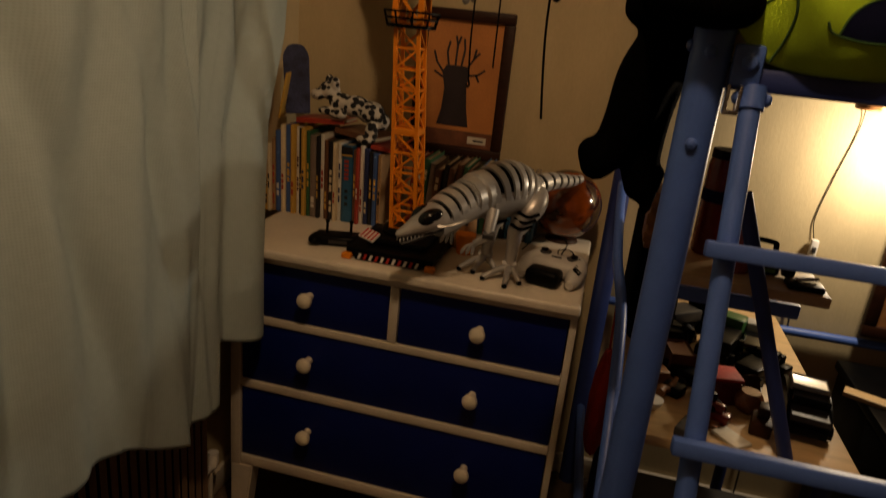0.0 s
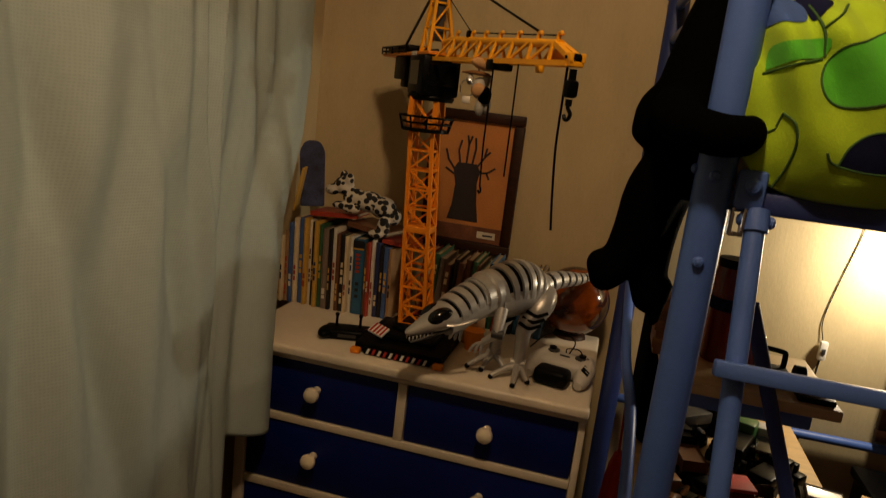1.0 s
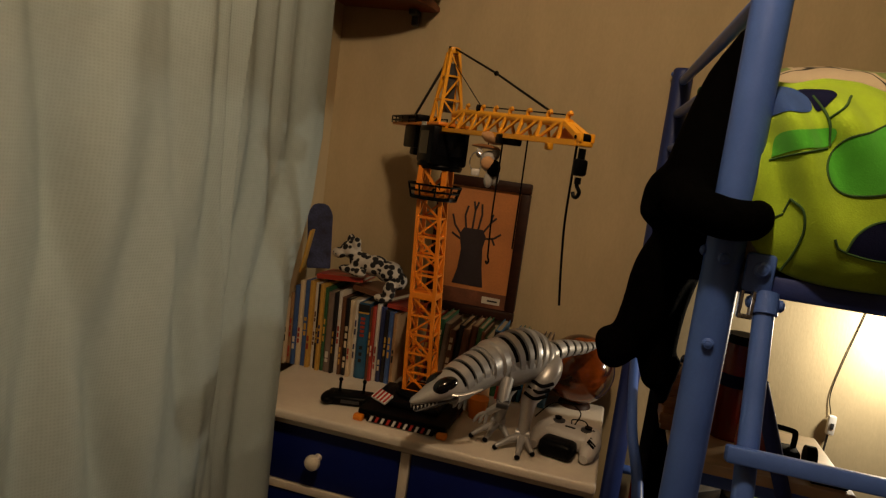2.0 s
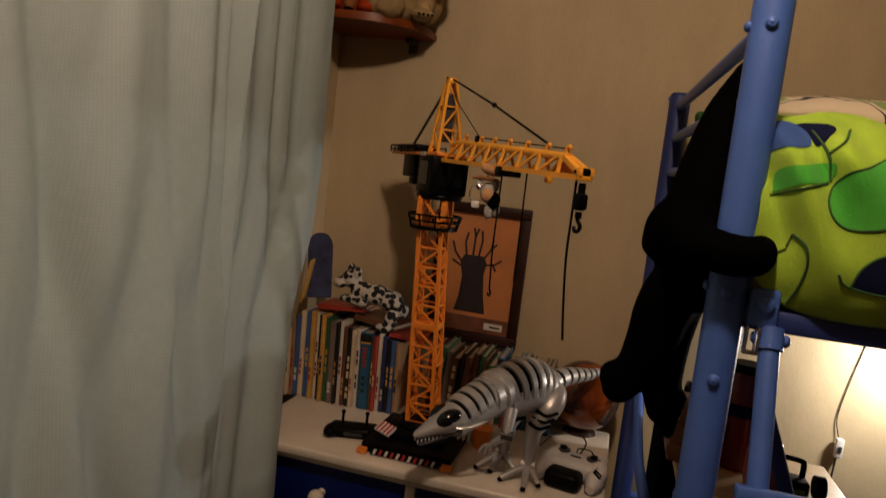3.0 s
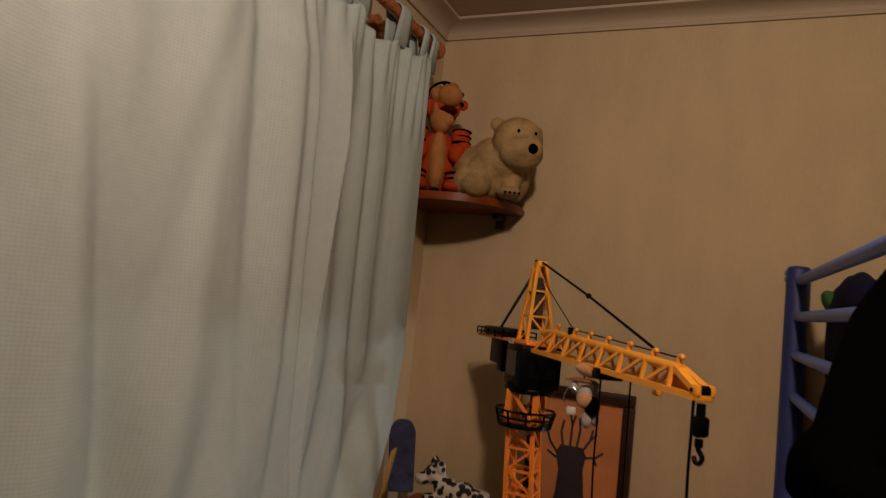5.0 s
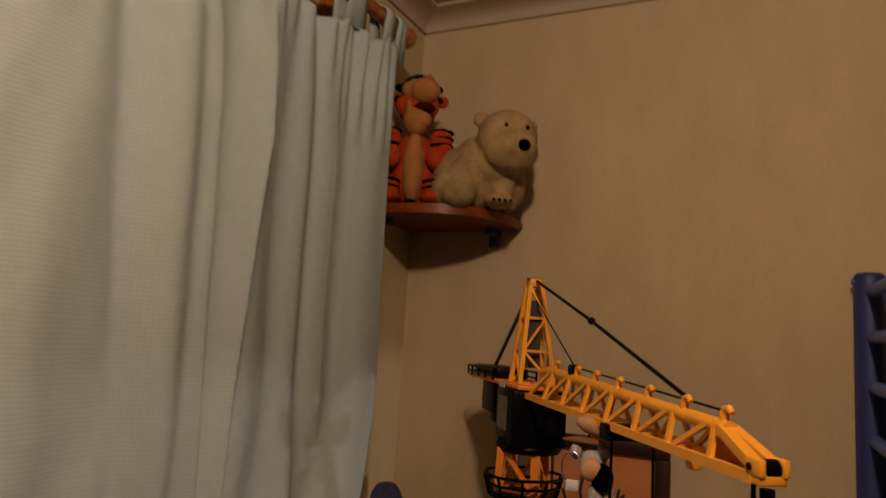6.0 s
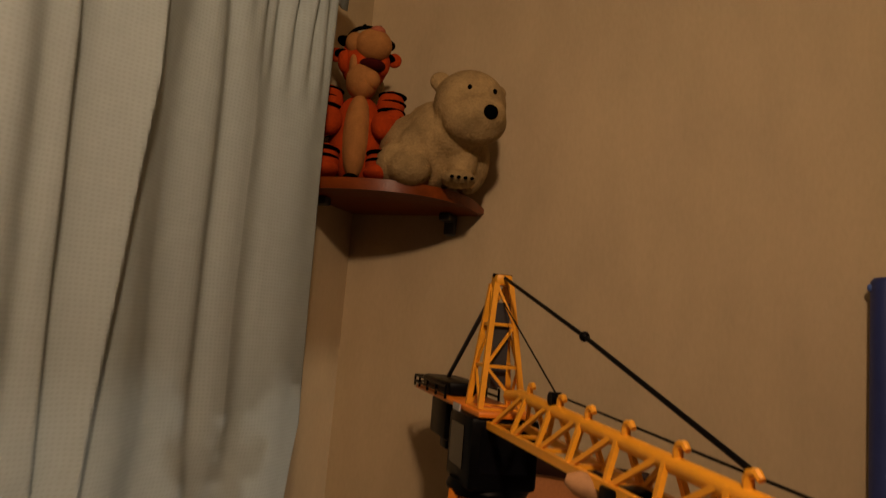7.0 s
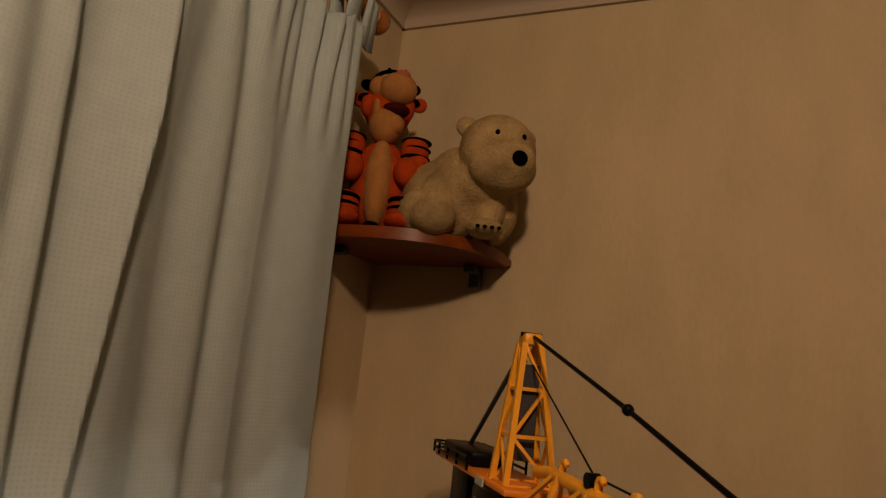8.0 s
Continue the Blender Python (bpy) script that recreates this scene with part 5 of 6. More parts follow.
sm_ = mko.modifiers.new("soft", "SMOOTH")
sm_.factor, sm_.iterations = 0.6, 5
tagged(mko, "long-armed black plush monkey clinging to the bed post", "soft toy")

# ---- bedding ----


def duvet_top(x):
    """Height of the hanging side's upper rim, highest beside the post."""
    s = max(0.0, min(1.0, (x - 1.14) / 0.16))
    return 1.612 - 0.030 * s * s * (3 - 2 * s)


def duvet_front(x, z):
    """How far the duvet's hanging edge stands out towards the room."""
    k = (z - 1.352) / (duvet_top(x) - 1.352)
    k = max(0.0, min(1.0, k))
    belly = 0.040 * math.sin(math.pi * min(1, k * 1.06)) ** 0.6
    top = 0.075 * max(0, (k - 0.72) / 0.28) ** 2
    fold = 0.006 * math.sin(x * 46 + 4 * k) + 0.005 * math.sin(x * 21 - 7 * k) + 0.005 * noise.noise(V(x * 14, z * 14, 0)) + 0.018 * math.sin(105 * (x - 0.42 * (1.60 - z))) * max(0.0, k - 0.10) * math.exp(-((x - 1.10) / 0.08) ** 2) - 0.010 * abs(noise.noise(V(x * 9 + z * 5, z * 4 - x * 3, 6))) + 0.0018 * noise.noise(V(x * 30, z * 20, 1))
    reach = math.hypot(x - 1.04, 1.64 - z)
    fold += 0.0075 * math.sin(15 * math.atan2(1.64 - z, x - 1.04)) * math.exp(-((reach - 0.17) / 0.11) ** 2)
    pull = 0.03 * math.exp(-(x - 1.06) / 0.035)
    return -1.044 - belly + top + fold * (1 - 0.4 * k) + pull


def duvet_skin(x, z, lift):
    """A point just clear of the duvet's cloth, lifted square to its slope."""
    e = 0.002
    y = duvet_front(x, z)
    gx, gz = (duvet_front(x + e, z) - y) / e, (duvet_front(x, z + e) - y) / e
    return V(x, y - lift * math.sqrt(1 + gx * gx + gz * gz), z)


def duvet_sheet():
    bm = bmesh.new()
    nx, nz = 220, 60
    rows = []
    for j in range(nz + 1):
        row = []
        for i in range(nx + 1):
            x = 1.058 + (2.86 - 1.058) * (i / nx) ** 1.6
            if i == 0:
                x = 1.058 + max(0, (j / nz - 0.6)) * 0.03
            elif x < 1.2:
                x += max(0, (j / nz - 0.6)) * 0.03 * (1 - (x - 1.058) / 0.142)
            foot = 1.352 + 0.055 * math.exp(-(x - 1.058) / 0.028)
            z0 = foot + (duvet_top(x) - foot) * j / nz
            droop = 0.012 * noise.noise(V(x * 6, 3, 0)) * (1 - j / nz)
            sag = 0.02 * max(0, 1.14 - x) / 0.08 * (j / nz)
            z0 += droop - sag
            row.append(bm.verts.new((x, duvet_front(x, z0), z0)))
        rows.append(row)
    # over the mattress, back to the wall
    for j in range(1, 22):
        row = []
        for i in range(nx + 1):
            v = rows[nz][i].co
            y = v.y + (-0.10 - v.y) * j / 21
            row.append(bm.verts.new((v.x, y, duvet_top(v.x) - 0.006 + 0.018 * math.sin(j / 21 * math.pi) + 0.010 * noise.noise(V(v.x * 7, y * 7, 2)) - 0.10 * (j / 21) ** 3)))
        rows.append(row)
    for a, b in zip(rows, rows[1:]):
        for i in range(nx):
            bm.faces.new((a[i], a[i + 1], b[i + 1], b[i]))
    return bm


duv = thing("duvet", "lime green patterned fleece duvet hanging over the bed side", "duvet")
sheet = part("cover", duvet_sheet(), LIME, duv)
so = sheet.modifiers.new("thick", "SOLIDIFY")
so.thickness, so.offset = 0.004, 0.0


def patch(name, outline, material, lift=0.0031, n=24):
    """A printed shape that follows the hanging duvet; outline in x, z."""
    pts = [Vector((x, z, 0)) for x, z in outline]
    loop = smoothcurve(pts + [pts[0]], 6)[:-1]
    c = sum(loop, Vector()) / len(loop)
    bm = bmesh.new()
    rings = []
    for k in range(n + 1):
        s = k / n
        rings.append([bm.verts.new(duvet_skin(q.x, q.y, lift)) for q in (c.lerp(p, s) for p in loop)] if k else None)
    mid = bm.verts.new(duvet_skin(c.x, c.y, lift))
    m_ = len(loop)
    for i in range(m_):
        bm.faces.new((mid, rings[1][i], rings[1][(i + 1) % m_]))
        for k in range(1, n):
            bm.faces.new((rings[k][i], rings[k + 1][i], rings[k + 1][(i + 1) % m_], rings[k][(i + 1) % m_]))
    ob = part(name, bm, material, duv)
    return ob


def line(pts, r=0.0016, closed=False):
    q = [Vector((x, z, 0)) for x, z in pts]
    cp = smoothcurve(q + ([q[0]] if closed else []), 8)
    return part("printed_line", tube([duvet_skin(p.x, p.y, 0.0026) for p in cp], r * 0.9, 6), OLIVE, duv)


leaf = [(1.240, 1.575), (1.200, 1.560), (1.165, 1.540), (1.140, 1.528), (1.128, 1.500), (1.134, 1.478), (1.152, 1.466), (1.180, 1.468), (1.210, 1.478), (1.250, 1.495), (1.290, 1.53), (1.28, 1.57)]
patch("printed_leaf", leaf, GREEN)
line(leaf, closed=True)
patch("printed_band", [(1.070, 1.500), (1.095, 1.512), (1.126, 1.520), (1.128, 1.540), (1.100, 1.536), (1.072, 1.528)], GREEN)
line([(1.068, 1.496), (1.095, 1.507), (1.126, 1.517)])
line([(1.128, 1.52), (1.122, 1.548), (1.106, 1.580)], 0.0019)
line([(1.121, 1.552), (1.136, 1.568), (1.150, 1.586)], 0.0017)
patch("printed_patch", [(1.058, 1.548), (1.075, 1.556), (1.090, 1.556), (1.104, 1.562), (1.098, 1.582), (1.080, 1.592), (1.062, 1.586)], BLUEF)
patch("printed_patch", [(1.090, 1.588), (1.100, 1.578), (1.110, 1.560), (1.122, 1.574), (1.130, 1.584), (1.124, 1.590), (1.10, 1.591)], NAVY)
eye = [(1.165, 1.398), (1.172, 1.420), (1.188, 1.436), (1.210, 1.442), (1.238, 1.436), (1.255, 1.415), (1.262, 1.398), (1.22, 1.394), (1.19, 1.394)]
patch("printed_spot", eye, NAVY)
patch("printed_spot", [(1.205, 1.436), (1.240, 1.430), (1.256, 1.412), (1.246, 1.410), (1.225, 1.424)], BLUEF, 0.0036)
line(eye, closed=True)
line([(1.150, 1.412), (1.156, 1.402), (1.166, 1.398)])
line([(1.098, 1.452), (1.112, 1.440), (1.118, 1.415), (1.114, 1.385), (1.106, 1.362)], 0.0018)
line([(1.098, 1.452), (1.094, 1.435)], 0.0014)
line([(1.080, 1.424), (1.094, 1.433)], 0.0014)
for cx, cz, rx_, rz_ in ((1.42, 1.46, 0.07, 0.05), (1.72, 1.50, 0.09, 0.06), (2.1, 1.45, 0.08, 0.05), (2.45, 1.5, 0.09, 0.06)):
    patch("printed_leaf", [(cx + rx_ * math.cos(t), cz + rz_ * math.sin(t) * (1 + 0.2 * math.sin(2 * t))) for t in (k * math.tau / 10 for k in range(10))], GREEN)

mat_ob = thing("mattress", "pale mattress under the green duvet", "mattress")
part("block", box(1.075, BEDX - 0.06, NY + 0.045, -0.075, 1.352, 1.49, 0.03, 3), PRINTW, mat_ob)


def pillow(name, label, c, sx, sy, sz, rot, material, squash=2.6):
    bm = bmesh.new()
    bmesh.ops.create_uvsphere(bm, u_segments=40, v_segments=20, radius=1)
    for v in bm.verts:
        p = v.co
        r = (abs(p.x) ** squash + abs(p.y) ** squash + abs(p.z) ** 2.0) ** (-1 / squash) if p.length > 0 else 1
        q = V(p.x * sx * r, p.y * sy * r, p.z * sz * r)
        q += 0.006 * V(noise.noise(q * 16), noise.noise(q * 16 + V(5, 0, 0)), noise.noise(q * 16 + V(0, 5, 0)))
        v.co = rot @ q + Vector(c)
    return tagged(link(name, bm, material), label, "pillow")


E3 = lambda *a: Euler([radians(v) for v in a]).to_matrix()
pillow("pillow", "white pillow printed with black rings on the bed", (1.40, -0.66, 1.604), 0.32, 0.20, 0.055, E3(0, 6, 2), PRINTW)
pillow("navy_pillow", "dark navy pillow standing against the bed's end rails", (1.078, -0.36, 1.555), 0.155, 0.30, 0.040, E3(0, 86, 0), NAVY)
pillow("orange_pillow", "orange and white patterned pillow behind the navy one", (1.17, -0.30, 1.60), 0.11, 0.16, 0.05, E3(0, 70, 0), mat("orange_cotton", (0.55, 0.25, 0.07), 0.9, vary=0.5, scale=14))
pillow("green_scrap", "dark green soft cloth at the bed end", (1.055, -0.22, 1.655), 0.035, 0.05, 0.02, E3(0, 60, 0), mat("green_cloth", (0.03, 0.12, 0.02), 0.9))

# ---- desk under the bed ----
desk = thing("desk", "pale wood-effect desk under the high bed", "desk")
DZ = 0.700
part("desktop", box(1.055, 1.456, -0.835, -0.09, DZ - 0.022, DZ, 0.004), BIRCH, desk)
for x in (1.075, 1.415):
    for y in (-0.79, -0.13):
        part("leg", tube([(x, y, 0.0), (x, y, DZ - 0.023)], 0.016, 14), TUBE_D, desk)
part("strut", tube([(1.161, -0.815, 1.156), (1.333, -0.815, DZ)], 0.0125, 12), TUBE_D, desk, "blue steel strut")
part("cross_bar", box(1.06, 1.335, -0.672, -0.645, 0.905, 0.935, 0.005), TUBE, desk)

us = thing("desk_shelf", "pale wooden shelf board above the desk", "shelf")
part("board", box(1.050, 1.332, -0.815, -0.56, 0.985, 1.005, 0.004), BIRCH, us)
for x in (1.066, 1.25):
    part("support", box(x, x + 0.012, -0.675, -0.655, 0.935, 0.985, 0.002), TUBE, us)

red = thing("red_container", "dark red glossy canister with a blue band on the shelf", "canister")
part("body", tube([(1.152, -0.66, 1.005), (1.152, -0.66, 1.01), (1.152, -0.66, 1.17), (1.152, -0.66, 1.185)], [0.028, 0.031, 0.031, 0.028], 22), REDGLOSS, red)
part("band", tube([(1.152, -0.66, 1.105), (1.152, -0.66, 1.128)], 0.0316, 22), NAVY, red)
part("lid", tube([(1.152, -0.66, 1.184), (1.152, -0.66, 1.20)], 0.029, 22), BLACK, red)
jar = thing("glass_jar", "reddish plastic jar with a bright rim", "jar")
part("body", tube([(1.185, -0.74, 1.005), (1.185, -0.74, 1.03), (1.185, -0.74, 1.07), (1.185, -0.74, 1.085)], [0.026, 0.031, 0.029, 0.022], 22), mat("pink_plastic", (0.42, 0.10, 0.07), 0.15, vary=0.3, scale=20), jar)
part("rim", tube([(1.185 + 0.023 * math.cos(t), -0.74 + 0.023 * math.sin(t), 1.086) for t in (k * math.tau / 20 for k in range(21))], 0.003, 8), STEEL, jar)
dock = thing("black_radio", "small black radio with a carrying handle on the shelf", "radio")
part("case", box(1.205, 1.262, -0.745, -0.700, 1.005, 1.030, 0.005), MATTBLACK, dock)
part("handle", tube(smoothcurve([(1.208, -0.715, 1.029), (1.208, -0.715, 1.054), (1.214, -0.715, 1.060), (1.248, -0.715, 1.058), (1.254, -0.715, 1.052), (1.254, -0.715, 1.029)], 4), 0.0048, 8), MATTBLACK, dock)
part("dial", tube([(1.268, -0.738, 1.026), (1.284, -0.738, 1.026)], 0.019, 18), MATTBLACK, dock)
part("trim", box(1.212, 1.254, -0.7485, -0.7455, 1.012, 1.018), mat("lime_plastic", (0.15, 0.3, 0.03), 0.4), dock)
pen = thing("pen_tray", "dark tray with a silver pen on the shelf", "tray")
part("tray", box(1.265, 1.322, -0.805, -0.765, 1.005, 1.016, 0.003), BLACK, pen)
part("pen", tube([(1.270, -0.79, 1.019), (1.316, -0.772, 1.021)], 0.0035, 8), STEEL, pen)

bp = thing("black_bag", "black cloth bag standing at the back of the desk", "bag")
bm = box(1.045, 1.155, -0.47, -0.20, DZ, 1.00, 0.035, 4)
for v in bm.verts:
    v.co += 0.012 * V(noise.noise(v.co * 9), noise.noise(v.co * 9 + V(3, 0, 0)), 0)
part("sack", bm, FURBLACK, bp)
part("strap", tube(smoothcurve([(1.10, -0.40, 0.99), (1.10, -0.36, 1.05), (1.10, -0.30, 1.05), (1.10, -0.26, 0.99)], 5), 0.007, 8), BLACK, bp)

# toys on the desk
car = thing("toy_car", "silver and black toy sports car on the desk", "toy car")
m = Matrix.Translation((1.392, -0.662, DZ)) @ Matrix.Rotation(radians(-98), 4, "Z") @ Matrix.Scale(1.22, 4)
body = prism([(-0.072, 0.012), (0.074, 0.012), (0.078, 0.026), (0.068, 0.034), (0.030, 0.040), (0.010, 0.056), (-0.030, 0.058), (-0.050, 0.042), (-0.074, 0.040)], -0.032, 0.032)
bmesh.ops.bevel(body, geom=body.edges[:], offset=0.006, segments=3, affect="EDGES")
bmesh.ops.transform(body, matrix=m, verts=body.verts[:])
part("body", body, BLACK, car)
part("bonnet", box(0.034, 0.070, -0.027, 0.027, 0.0335, 0.0400, 0.002, m=m), DARKGREY, car)
part("windscreen", box(0.008, 0.032, -0.026, 0.026, 0.042, 0.054, 0.003, m=m), GLOSSBLACK, car)
part("roof", box(-0.032, 0.008, -0.026, 0.026, 0.0565, 0.0625, 0.003, m=m), SILVER, car)
part("grille", box(0.0755, 0.0795, -0.024, 0.024, 0.016, 0.024, 0.001, m=m), BLACK, car)
for x in (-0.048, 0.046):
    for s in (-1, 1):
        w = part("wheel", tube([m @ V(x, s * 0.026, 0.0145), m @ V(x, s * 0.036, 0.0145)], 0.0145, 20), BLACK, car)
        part("hub", tube([m @ V(x, s * 0.0355, 0.0145), m @ V(x, s * 0.0375, 0.0145)], 0.008, 14), STEEL, w)


def toy_truck(c, turn, body_mat, cab_mat, scale_=1.0):
    ob = thing("toy_truck", "dark jumbled toy truck on the desk", "toy truck", "toys on the desk")
    m = Matrix.Translation(c) @ Matrix.Rotation(radians(turn), 4, "Z") @ Matrix.Scale(scale_, 4)
    part("chassis", box(-0.06, 0.06, -0.024, 0.024, 0.012, 0.024, 0.003, m=m), BLACK, ob)
    part("cab", box(0.022, 0.058, -0.023, 0.023, 0.0245, 0.062, 0.006, m=m), cab_mat, ob)
    part("bed", box(-0.058, 0.018, -0.025, 0.025, 0.0245, 0.048, 0.004, m=m), body_mat, ob)
    part("windscreen", box(0.0575, 0.0595, -0.018, 0.018, 0.042, 0.056, m=m), GLOSSBLACK, ob)
    for x in (-0.04, 0.036):
        for s in (-1, 1):
            part("wheel", tube([m @ V(x, s * 0.022, 0.014), m @ V(x, s * 0.031, 0.014)], 0.014, 16), BLACK, ob)


toy_truck((1.270, -0.42, DZ), 68, BLACK, mat("dark_green_plastic", (0.03, 0.12, 0.03), 0.35), 1.35)
toy_truck((1.345, -0.40, DZ), 80, GLOSSBLACK, GREYWHITE, 1.15)
toy_truck((1.200, -0.30, DZ), 40, DARKGREY, BLACK, 1.2)
toy_truck((1.160, -0.52, DZ), 100, mat("brown_plastic", (0.10, 0.035, 0.012), 0.4), BLACK, 1.0)
toy_truck((1.330, -0.52, DZ), 55, BLACK, BLACK, 1.0)
rb = thing("red_box", "small dark red wooden box on the desk", "box")
m = Matrix.Translation((1.235, -0.640, DZ)) @ Matrix.Rotation(radians(12), 4, "Z")
part("body", box(-0.035, 0.035, -0.028, 0.028, 0, 0.05, 0.003, m=m), REDGLOSS, rb)
part("lid", box(-0.037, 0.037, -0.030, 0.030, 0.051, 0.060, 0.003, m=m), RED, rb)
pot = thing("brown_pot", "small rounded brown pot on the desk", "pot")
part("body", tube([(1.292, -0.665, DZ + z) for z in (0, 0.006, 0.022, 0.036, 0.042)], [0.018, 0.025, 0.029, 0.023, 0.018], 20), mat("brown_glaze", (0.22, 0.08, 0.035), 0.25, vary=0.3, scale=30), pot)
bowl = thing("white_dish", "small white dish on the desk", "dish")
part("bowl", tube([(1.106, -0.735, DZ + z) for z in (0, 0.004, 0.012, 0.020)], [0.008, 0.012, 0.018, 0.020], 20), WHITEPL, bowl)
for i, (x, y, sx, sy, h, tn, mm, lb) in enumerate(((1.110, -0.62, 0.03, 0.02, 0.03, 20, BROWNWOOD, "brown wooden toy block"), (1.150, -0.66, 0.02, 0.018, 0.022, -30, BLACK, "black plastic toy brick"), (1.185, -0.585, 0.022, 0.03, 0.028, 50, BLACK, "black plastic toy brick"),
                                                  (1.255, -0.56, 0.02, 0.02, 0.02, 10, mat("green_brick", (0.10, 0.28, 0.03), 0.4), "green plastic toy brick"), (1.300, -0.585, 0.016, 0.03, 0.014, 70, WHITEPL, "white plastic toy piece"), (1.13, -0.43, 0.04, 0.03, 0.06, 33, BLACK, "black plastic toy case"),
                                                  (1.10, -0.30, 0.03, 0.04, 0.09, 10, BLACK, "tall black plastic case"), (1.285, -0.24, 0.05, 0.02, 0.008, 25, DARKGREY, "flat grey plastic tray"), (1.22, -0.74, 0.03, 0.012, 0.008, 75, BROWNWOOD, "brown wooden stick toy"),
                                                  (1.245, -0.790, 0.02, 0.03, 0.006, 40, PAPER, "scrap of white card"), (1.17, -0.80, 0.03, 0.02, 0.02, 65, DARKGREY, "dark grey toy piece"))):
    m = Matrix.Translation((x, y, DZ)) @ Matrix.Rotation(radians(tn), 4, "Z")
    ob = link("toy_block", box(-sx, sx, -sy, sy, 0, h, min(h, sx, sy) * 0.2, m=m), mm)
    tagged(ob, lb + " lying on the desk", "toy block", "toys on the desk")

scrap = random.Random(8)
for k in range(34):
    far = k < 20
    x, y = (scrap.uniform(1.17, 1.39), scrap.uniform(-0.48, -0.22)) if far else (scrap.uniform(1.10, 1.31), scrap.uniform(-0.74, -0.54))
    if not far and (abs(x - 1.235) < 0.05 and abs(y + 0.64) < 0.045):
        continue
    s = scrap.uniform(0.014, 0.030)
    m = Matrix.Translation((x, y, DZ)) @ Matrix.Rotation(scrap.uniform(0, 6.28), 4, "Z")
    kind = k % 3
    if kind == 0:
        bm = prism([(-s, 0.0), (s, 0.0), (s * 0.9, s * 0.7), (s * 0.2, s * 1.9), (-s * 0.6, s * 1.5)], -s * 0.6, s * 0.6)
        bmesh.ops.bevel(bm, geom=bm.edges[:], offset=s * 0.12, segments=2, affect="EDGES")
    elif kind == 1:
        bm = tube([(-s, 0, s * 0.5), (-s * 0.3, s * 0.3, s * 0.6), (s * 0.4, -s * 0.1, s * 0.7), (s * 1.3, s * 0.2, s * 1.6)], [s * 0.5, s * 0.55, s * 0.4, s * 0.2], 10)
    else:
        bm = box(-s, s, -s * 0.7, s * 0.7, 0, s * 1.1, s * 0.2)
        box(-s * 0.3, s * 0.9, -s * 0.4, s * 0.4, s * 1.1, s * 1.9, s * 0.15, bm=bm)
    bmesh.ops.transform(bm, matrix=m, verts=bm.verts[:])
    paint = scrap.choice((BLACK, BLACK, DARKGREY, BLACK, GLOSSBLACK)) if far else scrap.choice((REDGLOSS, BROWNWOOD, BLACK, DARKWOOD, DARKWOOD, BLACK))
    word = "black" if far else "dark brown"
    tagged(link("toy_piece", bm, paint), word + " plastic toy piece in a heap on the desk", "toy piece", "toys on the desk")

# red bag and dark boxes behind the near post
bag = thing("red_bag", "red cloth bag hanging below the bed end", "bag")
bm = bmesh.new()
bmesh.ops.create_uvsphere(bm, u_segments=24, v_segments=16, radius=1)
for v in bm.verts:
    p = v.co.copy()
    v.co = V(1.030 + p.x * 0.028, -0.40 + p.y * 0.07, 0.50 + p.z * 0.15) + V(0.006, 0.006, 0) * noise.noise(p * 3)
part("sack", bm, RED, bag)
part("cord", tube([(1.030, -0.40, 0.645), (1.022, -0.42, 0.84)], 0.003, 6), RED, bag)
crate = thing("black_crate", "black storage crate on the floor under the desk", "crate")
part("body", box(1.09, 1.40, -0.92, -0.45, 0.0, 0.34, 0.01), BLACK, crate)
part("lid", box(1.085, 1.405, -0.925, -0.445, 0.341, 0.362, 0.006), DARKGREY, crate)
sp = thing("wooden_box", "brown slatted wooden box on the shelf end by the bed post", "box")
part("body", box(1.034, 1.098, -0.700, -0.600, 1.005, 1.112, 0.003), BROWNWOOD, sp)
for z in (1.018, 1.052, 1.086):
    part("slat", box(1.030, 1.102, -0.7065, -0.7005, z, z + 0.020, 0.002), BROWNWOOD, sp)
low = thing("dark_chest", "black low storage chest against the wall beyond the desk", "storage chest")
part("body", box(1.66, 2.30, -0.55, -0.05, 0.0, 0.56, 0.012), BLACK, low)
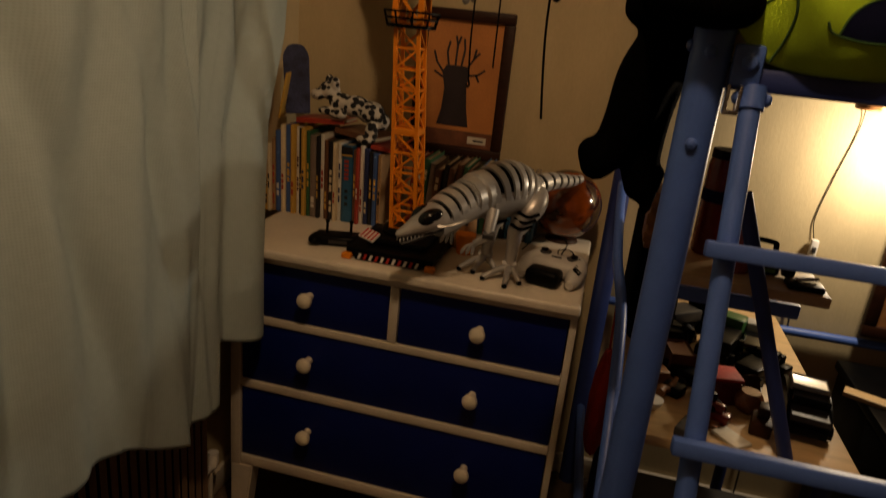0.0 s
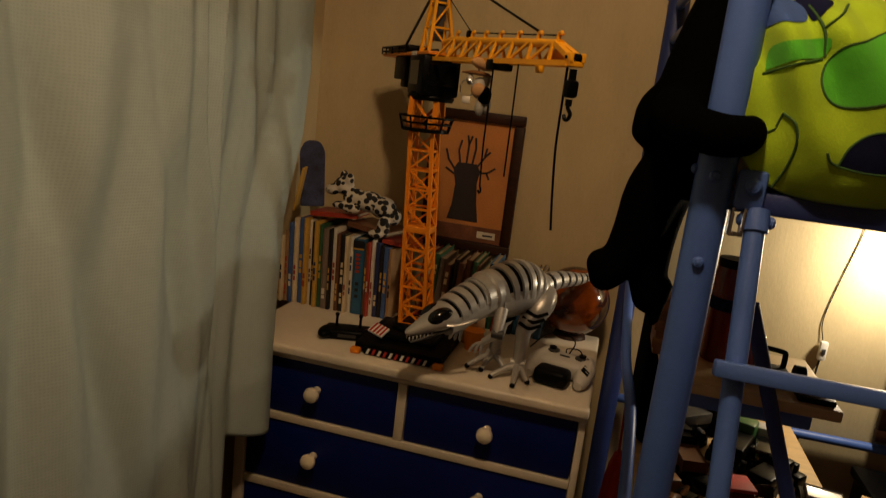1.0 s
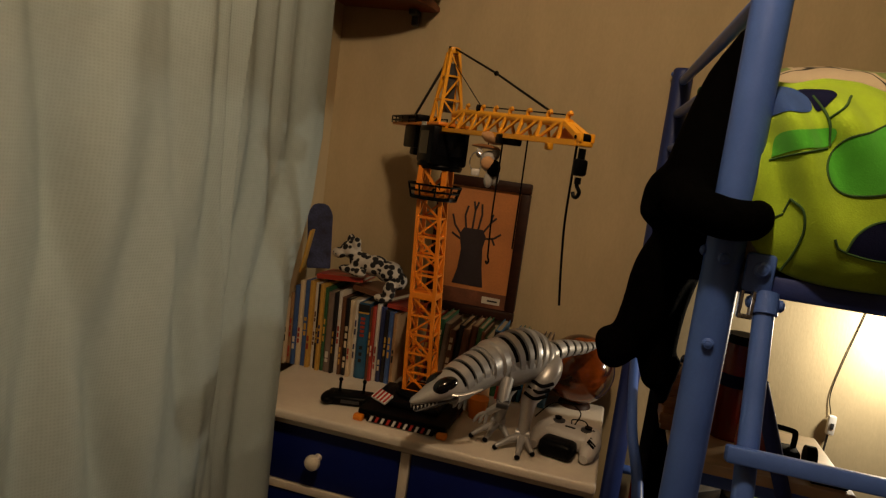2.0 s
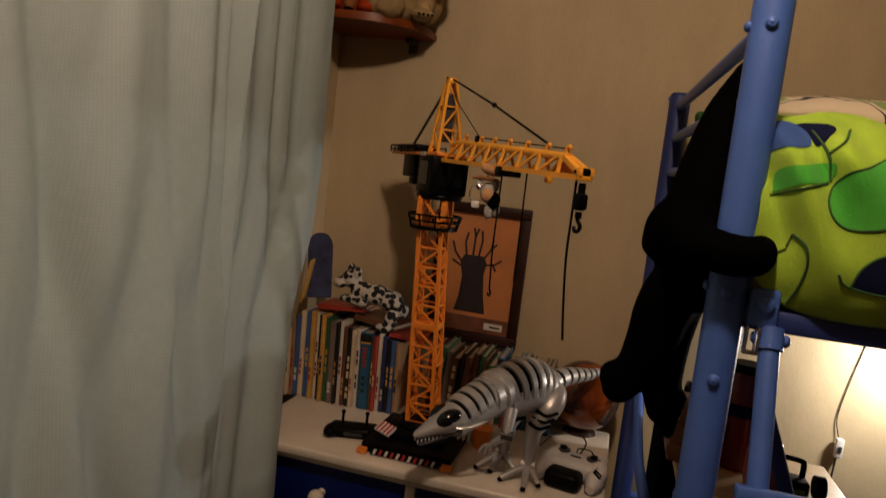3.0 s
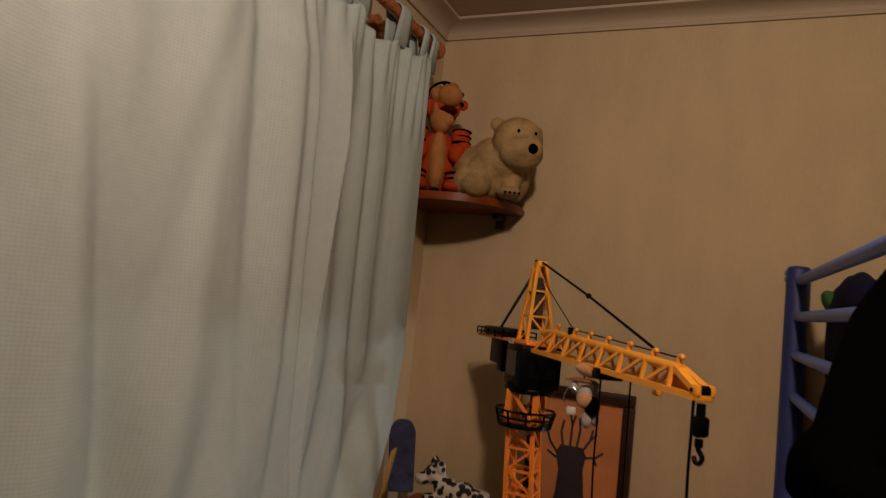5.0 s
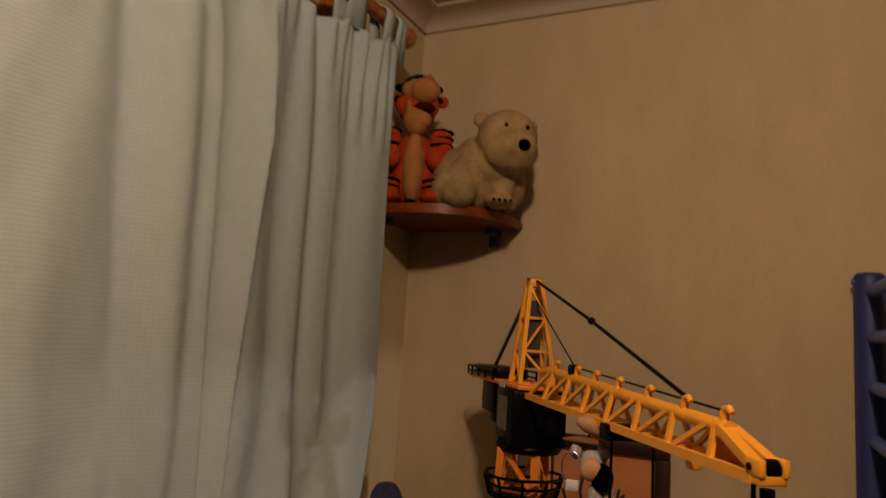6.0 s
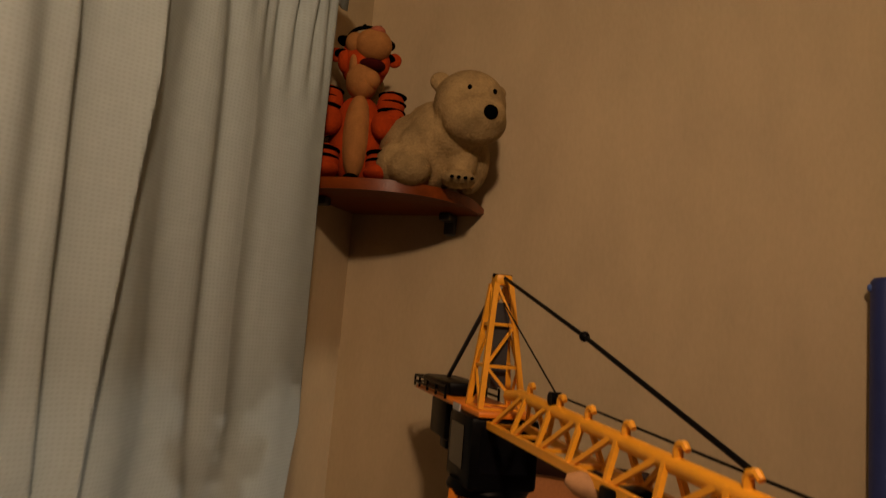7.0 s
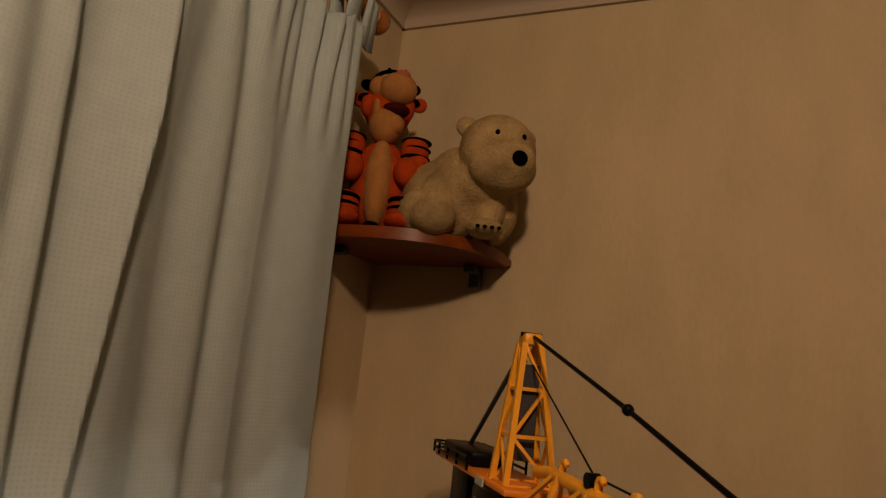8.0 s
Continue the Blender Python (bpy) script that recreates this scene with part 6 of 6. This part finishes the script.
part("lid", box(1.65, 2.31, -0.56, -0.045, 0.561, 0.59, 0.008), BLACK, low)
off = thing("wood_offcut", "pale wood offcut lying beyond the desk edge", "wood")
m = Matrix.Translation((1.70, -0.30, 0.590)) @ Matrix.Rotation(radians(-24), 4, "Z")
part("board", box(-0.10, 0.10, -0.02, 0.02, 0, 0.012, 0.002, m=m), BIRCH, off)

fr = thing("leaning_picture", "brown wooden framed panel leaning on the wall by the lamp", "frame")
for x0, x1, z0, z1 in ((1.690, 2.10, 0.985, 1.015), (1.690, 2.10, 0.665, 0.70), (1.690, 1.722, 0.70, 0.985), (2.068, 2.10, 0.70, 0.985)):
    part("frame_bar", box(x0, x1, -0.045, -0.022, z0, z1, 0.004), DARKWOOD, fr)
part("panel", box(1.722, 2.068, -0.036, -0.030, 0.70, 0.985), BROWNWOOD, fr)

# lamp, cord and switch
lp = thing("wall_lamp", "small brown under-bed lamp with a white inline switch", "lamp")
part("shade", tube([(1.545, -0.055, 1.308), (1.545, -0.055, 1.300), (1.545, -0.055, 1.262), (1.545, -0.055, 1.258)], [0.018, 0.026, 0.030, 0.027], 22), BROWNWOOD, lp)
part("mount", tube([(1.545, -0.055, 1.308), (1.545, -0.055, 1.334)], 0.010, 12), BROWNWOOD, lp)
part("cord", tube(smoothcurve([(1.545, -0.030, 1.262), (1.556, -0.008, 1.245), (1.553, -0.003, 1.19), (1.528, -0.003, 1.065), (1.512, -0.003, 0.96), (1.522, -0.006, 0.905)], 8), 0.0013, 8), BLACK, lp)
part("switch", box(1.515, 1.535, -0.024, -0.006, 0.852, 0.905, 0.005), WHITEPL, lp, "white inline switch")
part("cord", tube(smoothcurve([(1.524, -0.010, 0.854), (1.520, -0.010, 0.78), (1.514, -0.010, 0.70), (1.518, -0.010, 0.60), (1.50, -0.012, 0.3), (1.50, -0.012, 0.075)], 8), 0.0028, 8), DARKGREY, lp)
part("rocker", box(1.5205, 1.5295, -0.0265, -0.0235, 0.870, 0.886, 0.001), DARKGREY, lp)
